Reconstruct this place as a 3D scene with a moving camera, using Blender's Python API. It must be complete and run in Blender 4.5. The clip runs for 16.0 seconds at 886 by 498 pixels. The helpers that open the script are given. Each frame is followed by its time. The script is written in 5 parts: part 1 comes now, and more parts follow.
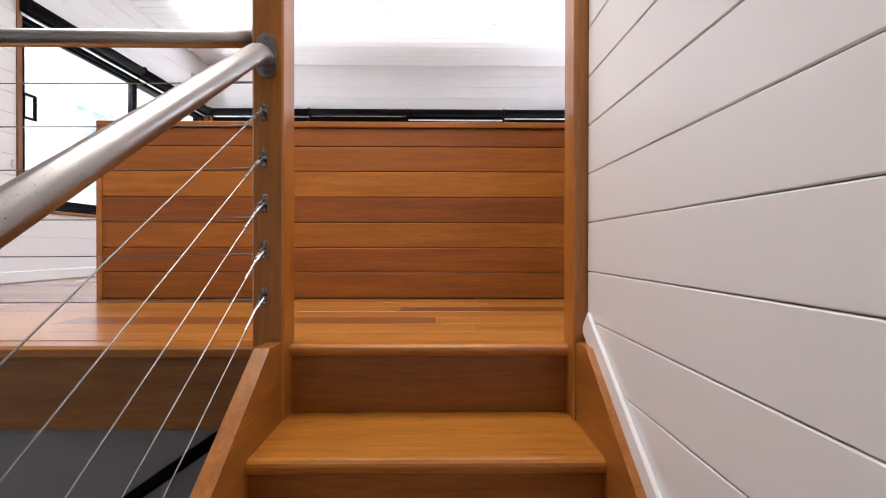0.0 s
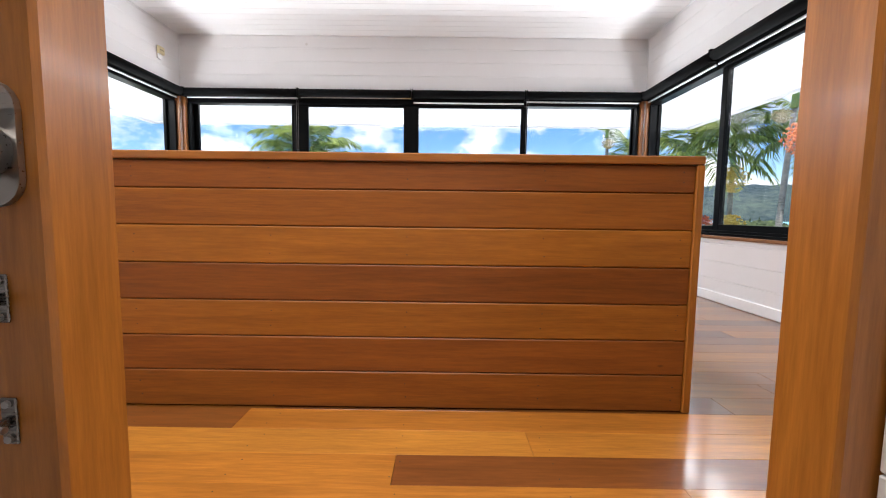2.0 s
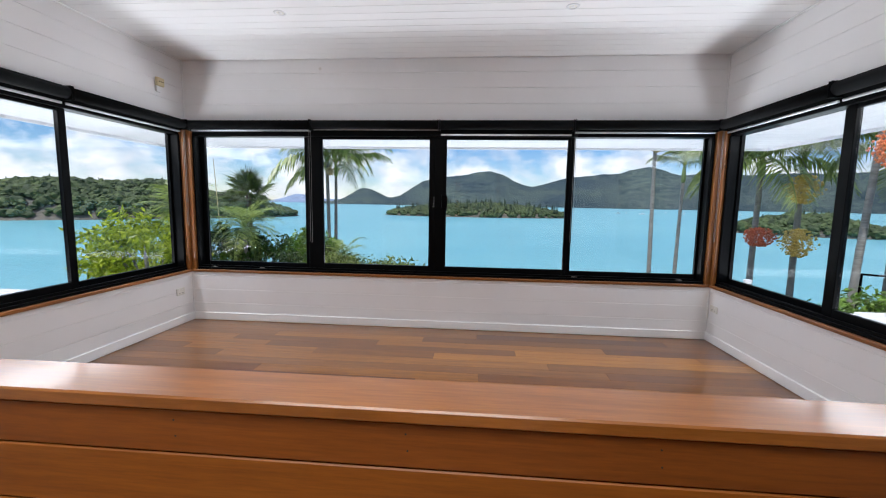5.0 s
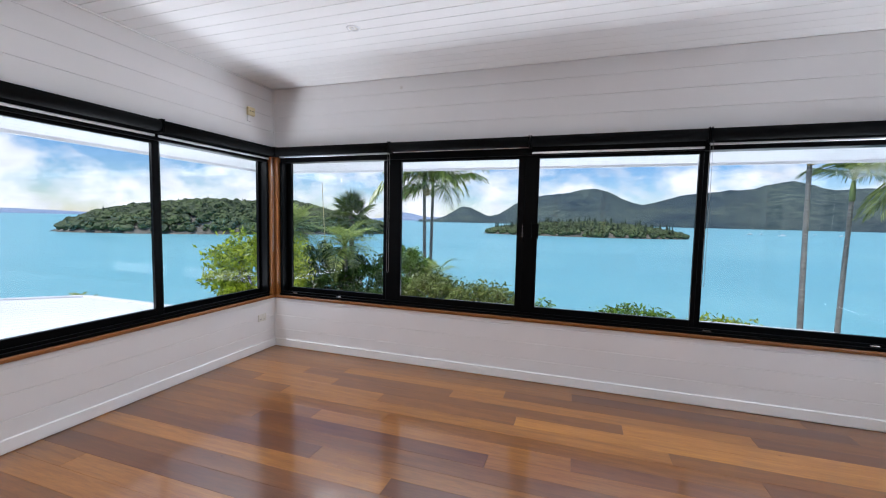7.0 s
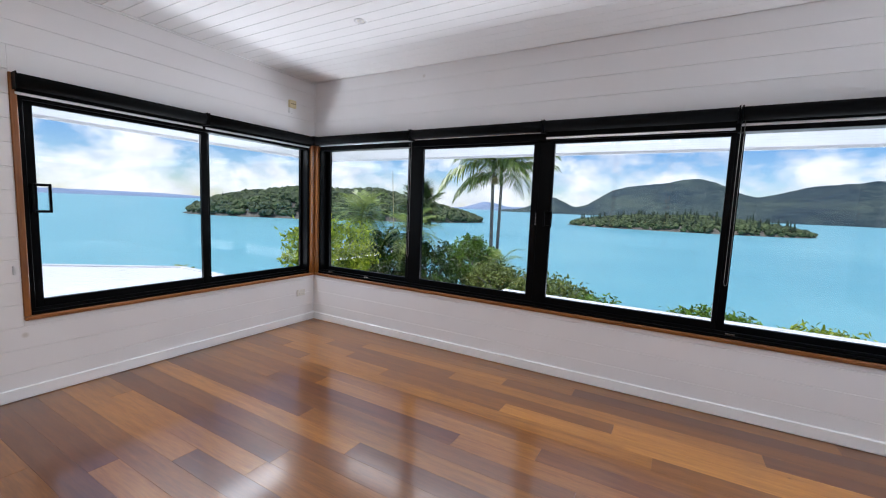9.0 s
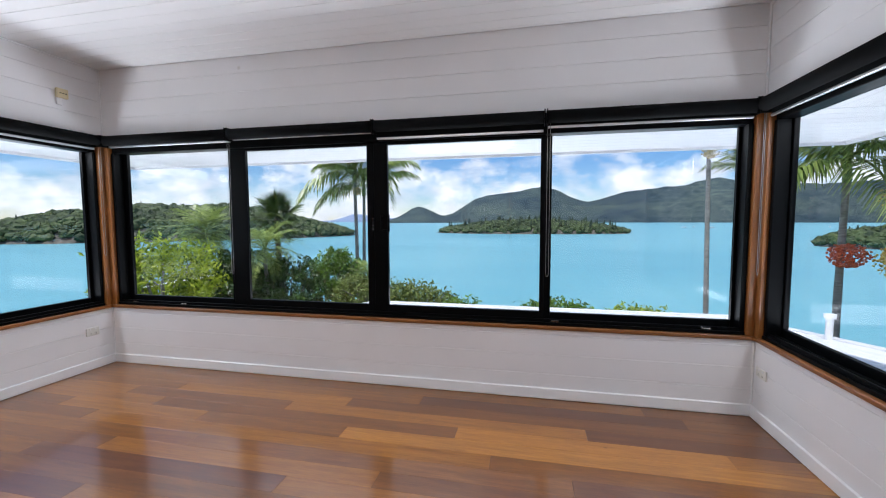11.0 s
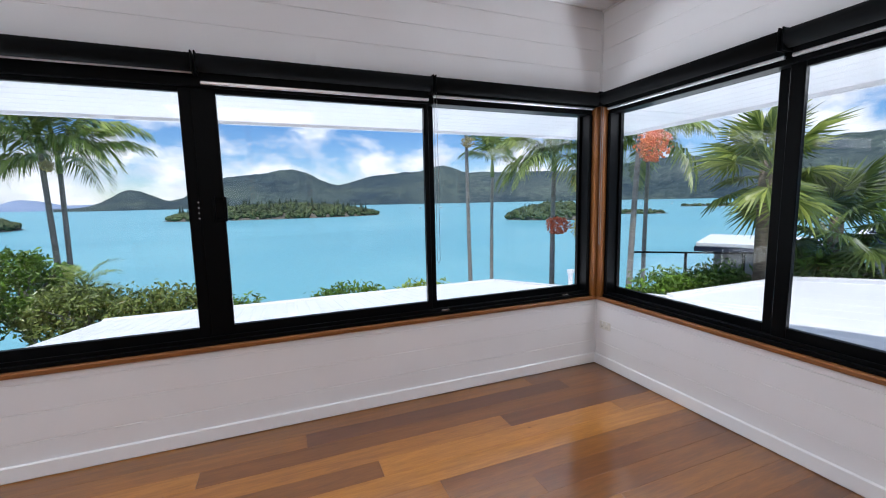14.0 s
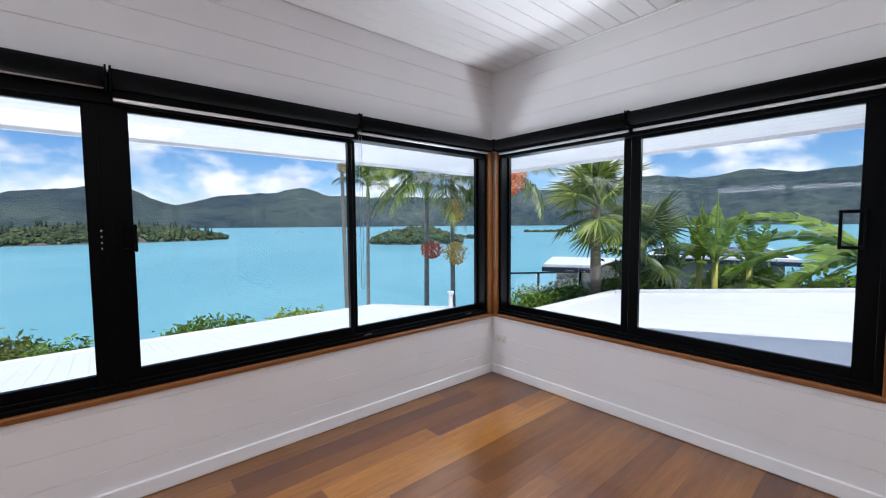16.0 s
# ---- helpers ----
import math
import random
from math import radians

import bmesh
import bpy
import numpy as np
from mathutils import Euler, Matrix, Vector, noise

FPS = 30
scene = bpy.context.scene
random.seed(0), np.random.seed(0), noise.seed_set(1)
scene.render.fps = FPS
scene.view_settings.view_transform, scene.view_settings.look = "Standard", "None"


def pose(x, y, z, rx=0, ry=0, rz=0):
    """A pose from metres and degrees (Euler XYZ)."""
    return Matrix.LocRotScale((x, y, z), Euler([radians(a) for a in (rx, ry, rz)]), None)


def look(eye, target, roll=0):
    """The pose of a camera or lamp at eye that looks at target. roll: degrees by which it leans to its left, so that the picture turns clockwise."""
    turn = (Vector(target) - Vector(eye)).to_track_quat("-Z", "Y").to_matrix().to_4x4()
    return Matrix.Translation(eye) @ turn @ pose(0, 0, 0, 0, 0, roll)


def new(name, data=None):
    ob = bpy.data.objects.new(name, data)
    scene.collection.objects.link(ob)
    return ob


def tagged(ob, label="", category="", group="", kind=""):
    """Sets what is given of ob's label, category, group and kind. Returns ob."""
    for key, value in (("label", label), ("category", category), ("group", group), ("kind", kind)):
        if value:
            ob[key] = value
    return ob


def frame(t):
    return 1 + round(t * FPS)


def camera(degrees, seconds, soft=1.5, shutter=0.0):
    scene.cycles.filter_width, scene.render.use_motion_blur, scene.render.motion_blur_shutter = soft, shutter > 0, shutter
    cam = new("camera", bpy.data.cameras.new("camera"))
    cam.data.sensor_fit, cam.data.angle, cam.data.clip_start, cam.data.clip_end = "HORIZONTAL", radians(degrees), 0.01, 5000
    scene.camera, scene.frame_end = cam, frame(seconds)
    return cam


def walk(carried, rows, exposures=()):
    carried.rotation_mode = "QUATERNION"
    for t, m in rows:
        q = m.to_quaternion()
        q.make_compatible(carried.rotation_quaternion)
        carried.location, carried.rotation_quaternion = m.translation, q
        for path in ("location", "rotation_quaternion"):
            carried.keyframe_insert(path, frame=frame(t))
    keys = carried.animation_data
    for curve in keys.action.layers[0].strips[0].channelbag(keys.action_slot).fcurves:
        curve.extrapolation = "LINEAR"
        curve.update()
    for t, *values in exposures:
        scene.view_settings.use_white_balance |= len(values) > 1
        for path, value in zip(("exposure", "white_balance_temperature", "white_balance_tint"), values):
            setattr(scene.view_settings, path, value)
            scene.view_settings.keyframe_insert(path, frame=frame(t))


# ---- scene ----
cam = camera(95.1, 16.0, soft=1.1)

PATH = [
    (0, (0.076, -0.887, 0.274), (0.098, 1.113, 0.265), 0.1),
    (0.5, (0.082, -0.682, 0.35), (0.09, 1.318, 0.305), -0.2),
    (1, (0.062, -0.503, 0.523), (0.058, 1.494, 0.411), 0.0),
    (1.5, (0.088, -0.338, 0.627), (0.047, 1.656, 0.477), -0.0),
    (2, (0.043, -0.186, 0.722), (0.036, 1.806, 0.552), 0.7),
    (2.5, (0.007, -0.002, 0.868), (0.018, 1.989, 0.673), 1.0),
    (3, (0.072, 0.148, 0.972), (0.028, 2.13, 0.709), 1.2),
    (3.5, (0.044, 0.299, 1.085), (-0.029, 2.282, 0.837), 1.2),
    (4, (-0.021, 0.434, 1.221), (-0.122, 2.418, 0.99), 0.7),
    (4.2, (-0.012, 0.449, 1.246), (-0.122, 2.433, 1.017), 0.7),
    (6.3, (0.066, 0.838, 1.431), (-0.308, 2.794, 1.25), 1.1),
    (6.5, (0.053, 0.92, 1.427), (-0.379, 2.866, 1.268), 1.1),
    (7, (0.068, 1.097, 1.434), (-0.564, 2.989, 1.29), 1.2),
    (7.5, (0.147, 1.203, 1.439), (-0.722, 2.999, 1.293), 1.8),
    (8, (0.279, 1.265, 1.441), (-0.768, 2.962, 1.276), 2.5),
    (8.5, (0.464, 1.285, 1.436), (-0.662, 2.927, 1.248), 3.0),
    (9, (0.67, 1.287, 1.423), (-0.32, 3.012, 1.215), 2.3),
    (9.5, (0.765, 1.301, 1.426), (-0.027, 3.126, 1.216), 1.1),
    (10, (0.849, 1.379, 1.414), (0.233, 3.273, 1.24), 0.4),
    (10.2, (0.874, 1.432, 1.409), (0.321, 3.349, 1.264), 0.2),
    (12.3, (0.779, 1.885, 1.321), (0.593, 3.869, 1.154), 0.0),
    (12.5, (0.659, 1.954, 1.343), (0.552, 3.939, 1.131), -0.2),
    (13, (0.42, 2.036, 1.344), (0.458, 4.02, 1.092), -1.0),
    (13.5, (0.186, 2.119, 1.361), (0.571, 4.066, 1.111), -1.3),
    (14, (0.013, 2.143, 1.371), (0.745, 3.989, 1.135), -1.2),
    (14.5, (-0.084, 2.118, 1.361), (0.937, 3.827, 1.171), -1.4),
    (15, (-0.213, 2.059, 1.388), (1.0, 3.642, 1.238), -1.3),
    (15.5, (-0.289, 2.06, 1.401), (1.024, 3.564, 1.281), -1.0),
    (16, (-0.445, 2.152, 1.414), (0.858, 3.664, 1.289), -0.4),
]
walk(cam, [(t, look(eye, target, roll)) for t, eye, target, roll in PATH],
     [(0.0, 1.58, 6400, 13), (1.5, 1.55, 6600, 12), (2.5, 1.29, 6600, 11), (3.5, 0.98, 6550, 11), (4.2, 0.87, 6450, 10), (6.5, 0.76, 6100, 11), (16.0, 0.78, 6100, 11)])

# ---- light ----
SUN_DIR = Vector((-0.20, -0.36, 0.88)).normalized()
SUN_EL = math.asin(SUN_DIR.z)
SUN_AZ = math.atan2(SUN_DIR.x, SUN_DIR.y)
sun = new("sun", bpy.data.lights.new("sun", "SUN"))
sun.data.energy, sun.data.angle, sun.data.color = 4.0, radians(0.6), (1.0, 0.96, 0.9)
sun.matrix_world = Matrix.Translation((0, 0, 40)) @ SUN_DIR.to_track_quat("Z", "Y").to_matrix().to_4x4()

world = bpy.data.worlds.new("sky")
scene.world = world
world.use_nodes = True


def build_sky():
    nt = world.node_tree
    nt.nodes.clear()
    out = nt.nodes.new("ShaderNodeOutputWorld")
    bg = nt.nodes.new("ShaderNodeBackground")
    sky = nt.nodes.new("ShaderNodeTexSky")
    sky.sky_type, sky.sun_disc = "NISHITA", False
    sky.sun_elevation, sky.sun_rotation = SUN_EL, SUN_AZ
    sky.altitude, sky.air_density, sky.dust_density, sky.ozone_density = 20, 1.0, 0.0, 3.0
    bg.inputs["Strength"].default_value = 0.12
    # cumulus clouds over the whole dome
    tc = nt.nodes.new("ShaderNodeTexCoord")
    mp = nt.nodes.new("ShaderNodeMapping")
    mp.inputs["Scale"].default_value = (1.0, 1.0, 1.7)
    mp.inputs["Location"].default_value = (0.35, 0.1, 0.2)
    n1 = nt.nodes.new("ShaderNodeTexNoise")
    n1.inputs["Scale"].default_value, n1.inputs["Detail"].default_value, n1.inputs["Roughness"].default_value = 7.5, 10, 0.6
    ramp = nt.nodes.new("ShaderNodeValToRGB")
    ramp.color_ramp.elements[0].position, ramp.color_ramp.elements[1].position = 0.45, 0.63
    n2 = nt.nodes.new("ShaderNodeTexNoise")
    n2.inputs["Scale"].default_value, n2.inputs["Detail"].default_value = 11.0, 7
    cr = nt.nodes.new("ShaderNodeValToRGB")
    cr.color_ramp.elements[0].position, cr.color_ramp.elements[1].position = 0.3, 0.65
    cr.color_ramp.elements[0].color, cr.color_ramp.elements[1].color = (7.2, 7.6, 8.3, 1), (11.5, 11.5, 11.5, 1)
    mix = nt.nodes.new("ShaderNodeMix")
    mix.data_type = "RGBA"
    nt.links.new(tc.outputs["Generated"], mp.inputs["Vector"])
    nt.links.new(mp.outputs[0], n1.inputs["Vector"])
    nt.links.new(mp.outputs[0], n2.inputs["Vector"])
    sep = nt.nodes.new("ShaderNodeSeparateXYZ")
    low = nt.nodes.new("ShaderNodeMapRange")
    low.inputs["From Min"].default_value, low.inputs["From Max"].default_value = 0.0, 0.13
    low.inputs["To Min"].default_value, low.inputs["To Max"].default_value = 0.09, 0.0
    sumn = nt.nodes.new("ShaderNodeMath")
    nt.links.new(tc.outputs["Generated"], sep.inputs[0])
    nt.links.new(sep.outputs["Z"], low.inputs["Value"])
    nt.links.new(n1.outputs["Fac"], sumn.inputs[0])
    nt.links.new(low.outputs[0], sumn.inputs[1])
    nt.links.new(sumn.outputs[0], ramp.inputs[0])
    nt.links.new(n2.outputs["Fac"], cr.inputs[0])
    nt.links.new(ramp.outputs[0], mix.inputs[0])
    hs = nt.nodes.new("ShaderNodeHueSaturation")
    hs.inputs["Saturation"].default_value = 1.25
    nt.links.new(sky.outputs[0], hs.inputs["Color"])
    deep = nt.nodes.new("ShaderNodeMix")
    deep.data_type, deep.blend_type = "RGBA", "MULTIPLY"
    deep.inputs[0].default_value, deep.inputs[7].default_value = 1.0, (0.95, 1.0, 1.14, 1)
    nt.links.new(hs.outputs[0], deep.inputs[6])
    nt.links.new(deep.outputs[2], mix.inputs[6])
    nt.links.new(cr.outputs[0], mix.inputs[7])
    nt.links.new(mix.outputs[2], bg.inputs["Color"])
    nt.links.new(bg.outputs[0], out.inputs[0])


build_sky()


def strip_light(name, eye, target, length, width, power, tone=(0.95, 0.965, 1.0), turn=0.0):
    """Added lamp in place of daylight: sky from above a window's head, roof bounce from below its sill."""
    lamp = new(name, bpy.data.lights.new(name, "AREA"))
    lamp.data.shape, lamp.data.size, lamp.data.size_y = "RECTANGLE", length, width
    lamp.data.energy, lamp.data.color = power, tone
    lamp.matrix_world = look(eye, target, turn)
    return lamp


strip_light("sky_north", (-0.38, 5.08, 2.08), (-0.38, 3.6, 0.9), 5.0, 0.34, 27)
strip_light("bounce_north", (-0.38, 6.1, 0.12), (-0.38, 4.6, 1.75), 5.4, 1.1, 88)
strip_light("sky_west", (-3.45, 3.45, 2.08), (-2.0, 3.45, 0.9), 2.3, 0.34, 24)
strip_light("bounce_west", (-3.72, 3.45, 0.36), (-2.7, 3.45, 1.75), 2.5, 0.6, 44)
strip_light("sky_east", (2.74, 3.45, 2.08), (1.2, 3.45, 0.9), 2.3, 0.34, 20)
strip_light("bounce_east", (2.88, 3.45, 0.35), (1.95, 3.45, 1.75), 2.5, 0.5, 38)
# added fill over stairs and landing; the ceiling has no opening here
strip_light("stair_fill", (-0.4, 0.3, 2.74), (-0.4, 0.32, 0.0), 2.0, 1.0, 29, (1.0, 0.97, 0.93))


# ---- materials ----
def node_mat(name):
    m = bpy.data.materials.new(name)
    m.use_nodes = True
    nt = m.node_tree
    return m, nt, nt.nodes["Principled BSDF"]


def add(nt, kind, **values):
    n = nt.nodes.new("ShaderNode" + kind)
    for k, v in values.items():
        n.inputs[k.replace("_", " ")].default_value = v
    return n


def ramp_of(nt, stops):
    n = nt.nodes.new("ShaderNodeValToRGB")
    while len(n.color_ramp.elements) < len(stops):
        n.color_ramp.elements.new(0.5)
    for e, (p, c) in zip(n.color_ramp.elements, stops):
        e.position, e.color = p, (*c, 1)
    return n


def mixed(nt, fac, a, b, blend="MIX"):
    n = nt.nodes.new("ShaderNodeMix")
    n.data_type, n.blend_type = "RGBA", blend
    for sock, v in ((n.inputs[0], fac), (n.inputs[6], a), (n.inputs[7], b)):
        if isinstance(v, bpy.types.NodeSocket):
            nt.links.new(v, sock)
        else:
            sock.default_value = v if not isinstance(v, tuple) else (*v, 1)
    return n.outputs[2]


def wood(name, stops, stretch, rough=0.3, coat=0.0, bump=0.08, spread=1.0, gloss=0.5):
    """Oiled or varnished timber: tone by the board, long grain, fine pores and a few knots."""
    m, nt, p = node_mat(name)
    tc = nt.nodes.new("ShaderNodeTexCoord")
    oi = nt.nodes.new("ShaderNodeObjectInfo")
    mul = add(nt, "VectorMath")
    mul.operation = "MULTIPLY_ADD"
    mul.inputs[1].default_value, comb = (1, 1, 1), nt.nodes.new("ShaderNodeCombineXYZ")
    big = nt.nodes.new("ShaderNodeMath")
    big.operation, big.inputs[1].default_value = "MULTIPLY", 37.0
    nt.links.new(oi.outputs["Random"], big.inputs[0])
    for i in range(3):
        nt.links.new(big.outputs[0], comb.inputs[i])
    nt.links.new(tc.outputs["Object"], mul.inputs[0])
    nt.links.new(comb.outputs[0], mul.inputs[2])
    mp = add(nt, "Mapping", Scale=stretch)
    nt.links.new(mul.outputs[0], mp.inputs["Vector"])
    g1 = add(nt, "TexNoise", Scale=3.0, Detail=6.0, Roughness=0.6, Distortion=0.6)
    g2 = add(nt, "TexNoise", Scale=16.0, Detail=4.0, Roughness=0.7)
    for g in (g1, g2):
        nt.links.new(mp.outputs[0], g.inputs["Vector"])
    base = ramp_of(nt, stops)
    nt.links.new(oi.outputs["Random"], base.inputs[0])
    r1 = ramp_of(nt, [(0.3, (0.62, 0.55, 0.5)), (0.7, (1.12, 1.1, 1.05))])
    nt.links.new(g1.outputs["Fac"], r1.inputs[0])
    r2 = ramp_of(nt, [(0.3, (0.74, 0.70, 0.64)), (0.65, (1.1, 1.1, 1.1))])
    nt.links.new(g2.outputs["Fac"], r2.inputs[0])
    c = mixed(nt, 0.75 * spread, base.outputs[0], r1.outputs[0], "MULTIPLY")
    c = mixed(nt, 0.85, c, r2.outputs[0], "MULTIPLY")
    vor = add(nt, "TexVoronoi", Scale=2.3)
    kmap = add(nt, "Mapping", Scale=tuple(1.0 if s < 1 else 2.2 for s in stretch))
    nt.links.new(mul.outputs[0], kmap.inputs["Vector"])
    nt.links.new(kmap.outputs[0], vor.inputs["Vector"])
    kr = ramp_of(nt, [(0.012, (0.25, 0.2, 0.18)), (0.035, (1, 1, 1))])
    nt.links.new(vor.outputs["Distance"], kr.inputs[0])
    c = mixed(nt, 0.8, c, kr.outputs[0], "MULTIPLY")
    nt.links.new(c, p.inputs["Base Color"])
    rr = nt.nodes.new("ShaderNodeMapRange")
    rr.inputs["To Min"].default_value, rr.inputs["To Max"].default_value = rough - 0.06, rough + 0.1
    nt.links.new(g2.outputs["Fac"], rr.inputs["Value"])
    nt.links.new(rr.outputs[0], p.inputs["Roughness"])
    p.inputs["Coat Weight"].default_value, p.inputs["Coat Roughness"].default_value = coat, 0.13
    p.inputs["Specular IOR Level"].default_value = gloss
    b = add(nt, "Bump", Strength=bump, Distance=0.002)
    nt.links.new(g2.outputs["Fac"], b.inputs["Height"])
    nt.links.new(b.outputs[0], p.inputs["Normal"])
    return m


def paint(name, color, rough=0.5, mottling=0.05, bump=0.05, knots=False, sheen=0.5):
    """Brushed paint: faint mottling, brush relief and, on boards, a few knots bleeding through."""
    m, nt, p = node_mat(name)
    tc = nt.nodes.new("ShaderNodeTexCoord")
    n1 = add(nt, "TexNoise", Scale=2.2, Detail=4.0)
    n2 = add(nt, "TexNoise", Scale=70.0, Detail=3.0)
    for n in (n1, n2):
        nt.links.new(tc.outputs["Object"], n.inputs["Vector"])
    lo = tuple(v * (1 - mottling) for v in color)
    r = ramp_of(nt, [(0.3, lo), (0.7, color)])
    nt.links.new(n1.outputs["Fac"], r.inputs[0])
    c = r.outputs[0]
    if knots:
        v = add(nt, "TexVoronoi", Scale=1.7)
        nt.links.new(tc.outputs["Object"], v.inputs["Vector"])
        kr = ramp_of(nt, [(0.014, (0.72, 0.68, 0.62)), (0.04, (1, 1, 1))])
        nt.links.new(v.outputs["Distance"], kr.inputs[0])
        c = mixed(nt, 0.8, c, kr.outputs[0], "MULTIPLY")
    nt.links.new(c, p.inputs["Base Color"])
    p.inputs["Roughness"].default_value = rough
    p.inputs["Specular IOR Level"].default_value = sheen
    b = add(nt, "Bump", Strength=bump, Distance=0.001)
    nt.links.new(n2.outputs["Fac"], b.inputs["Height"])
    nt.links.new(b.outputs[0], p.inputs["Normal"])
    return m


def metal(name, color, rough, brushed=0.0, metallic=1.0):
    m, nt, p = node_mat(name)
    tc = nt.nodes.new("ShaderNodeTexCoord")
    mp = add(nt, "Mapping", Scale=(4, 60, 60))
    n = add(nt, "TexNoise", Scale=6.0, Detail=4.0)
    nt.links.new(tc.outputs["Object"], mp.inputs["Vector"])
    nt.links.new(mp.outputs[0], n.inputs["Vector"])
    p.inputs["Base Color"].default_value = (*color, 1)
    p.inputs["Metallic"].default_value = metallic
    if not metallic:
        p.inputs["Specular IOR Level"].default_value = 0.06
    rr = nt.nodes.new("ShaderNodeMapRange")
    rr.inputs["To Min"].default_value, rr.inputs["To Max"].default_value = max(rough - 0.05, 0.02), rough + 0.08 + brushed
    nt.links.new(n.outputs["Fac"], rr.inputs["Value"])
    nt.links.new(rr.outputs[0], p.inputs["Roughness"])
    return m


def glass(name, tint):
    m, nt, p = node_mat(name)
    nt.nodes.remove(p)
    out = nt.nodes["Material Output"]
    tr = nt.nodes.new("ShaderNodeBsdfTransparent")
    tr.inputs["Color"].default_value = (*tint, 1)
    gl = nt.nodes.new("ShaderNodeBsdfGlossy")
    gl.inputs["Roughness"].default_value = 0.02
    lw = nt.nodes.new("ShaderNodeLayerWeight")
    lw.inputs["Blend"].default_value = 0.5
    pw = nt.nodes.new("ShaderNodeMath")
    pw.operation, pw.inputs[1].default_value = "POWER", 4.0
    fr = nt.nodes.new("ShaderNodeMath")
    fr.operation, fr.inputs[1].default_value, fr.inputs[2].default_value = "MULTIPLY_ADD", 0.10, 0.02
    mx = nt.nodes.new("ShaderNodeMixShader")
    nt.links.new(lw.outputs["Facing"], pw.inputs[0])
    nt.links.new(pw.outputs[0], fr.inputs[0])
    nt.links.new(fr.outputs[0], mx.inputs[0])
    nt.links.new(tr.outputs[0], mx.inputs[1])
    nt.links.new(gl.outputs[0], mx.inputs[2])
    nt.links.new(mx.outputs[0], out.inputs["Surface"])
    return m


def leafy(name, dark, light, rough=0.45, scale=1.5, through_light=0.25):
    """Foliage: tone varied by leaf and by clump, a little light let through."""
    m, nt, p = node_mat(name)
    geo = nt.nodes.new("ShaderNodeNewGeometry")
    oi = nt.nodes.new("ShaderNodeObjectInfo")
    tc = nt.nodes.new("ShaderNodeTexCoord")
    n = add(nt, "TexNoise", Scale=scale, Detail=4.0)
    nt.links.new(tc.outputs["Object"], n.inputs["Vector"])
    s = nt.nodes.new("ShaderNodeMath")
    s.operation = "MULTIPLY_ADD"
    s.inputs[1].default_value = 0.5
    nt.links.new(geo.outputs["Random Per Island"], s.inputs[0])
    h = nt.nodes.new("ShaderNodeMath")
    h.operation, h.inputs[1].default_value = "MULTIPLY", 0.6
    nt.links.new(n.outputs["Fac"], h.inputs[0])
    nt.links.new(h.outputs[0], s.inputs[2])
    r = ramp_of(nt, [(0.15, dark), (0.8, light)])
    nt.links.new(s.outputs[0], r.inputs[0])
    nt.links.new(r.outputs[0], p.inputs["Base Color"])
    p.inputs["Roughness"].default_value = rough
    tl = nt.nodes.new("ShaderNodeBsdfTranslucent")
    nt.links.new(r.outputs[0], tl.inputs["Color"])
    mx = nt.nodes.new("ShaderNodeMixShader")
    mx.inputs[0].default_value = through_light
    out = nt.nodes["Material Output"]
    nt.links.new(p.outputs[0], mx.inputs[1])
    nt.links.new(tl.outputs[0], mx.inputs[2])
    nt.links.new(mx.outputs[0], out.inputs["Surface"])
    return m


def rough_mat(name, dark, light, scale, rough=0.8, bump=0.4, dist=0.02, detail=6.0, stretch=(1, 1, 1)):
    m, nt, p = node_mat(name)
    tc = nt.nodes.new("ShaderNodeTexCoord")
    mp = add(nt, "Mapping", Scale=stretch)
    n = add(nt, "TexNoise", Scale=scale, Detail=detail, Roughness=0.62)
    nt.links.new(tc.outputs["Object"], mp.inputs["Vector"])
    nt.links.new(mp.outputs[0], n.inputs["Vector"])
    r = ramp_of(nt, [(0.32, dark), (0.68, light)])
    nt.links.new(n.outputs["Fac"], r.inputs[0])
    nt.links.new(r.outputs[0], p.inputs["Base Color"])
    p.inputs["Roughness"].default_value = rough
    b = add(nt, "Bump", Strength=bump, Distance=dist)
    nt.links.new(n.outputs["Fac"], b.inputs["Height"])
    nt.links.new(b.outputs[0], p.inputs["Normal"])
    return m


def floor_wood(name, low, high):
    return wood(name, [(0, low), (1, high)], (0.6, 7, 7), rough=0.32, coat=0.85, bump=0.03, gloss=0.4)


M_FLOOR_DARK = floor_wood("floor_timber_dark", (0.12, 0.038, 0.008), (0.16, 0.052, 0.010))
M_FLOOR_BROWN = floor_wood("floor_timber_brown", (0.185, 0.065, 0.010), (0.23, 0.086, 0.013))
M_FLOOR = floor_wood("floor_timber", (0.235, 0.088, 0.012), (0.28, 0.110, 0.015))
M_FLOOR_LIGHT = floor_wood("floor_timber_light", (0.32, 0.125, 0.017), (0.37, 0.150, 0.020))
M_FLOOR_HONEY = floor_wood("floor_timber_honey", (0.41, 0.165, 0.020), (0.45, 0.190, 0.024))
# landing boards outshine the room's: overhead light put into the honey tone
M_LANDING_LIT = wood("lit_honey_timber", [(0, (0.51, 0.195, 0.03)), (0.6, (0.58, 0.24, 0.038)), (1, (0.64, 0.285, 0.048))], (0.6, 7, 7), rough=0.36, coat=1.0, bump=0.04, gloss=0.3)
M_LANDING_DARK = wood("brown_floor_timber", [(0, (0.25, 0.085, 0.02)), (1, (0.28, 0.10, 0.023))], (0.6, 7, 7), rough=0.36, coat=1.0, bump=0.04, gloss=0.3)
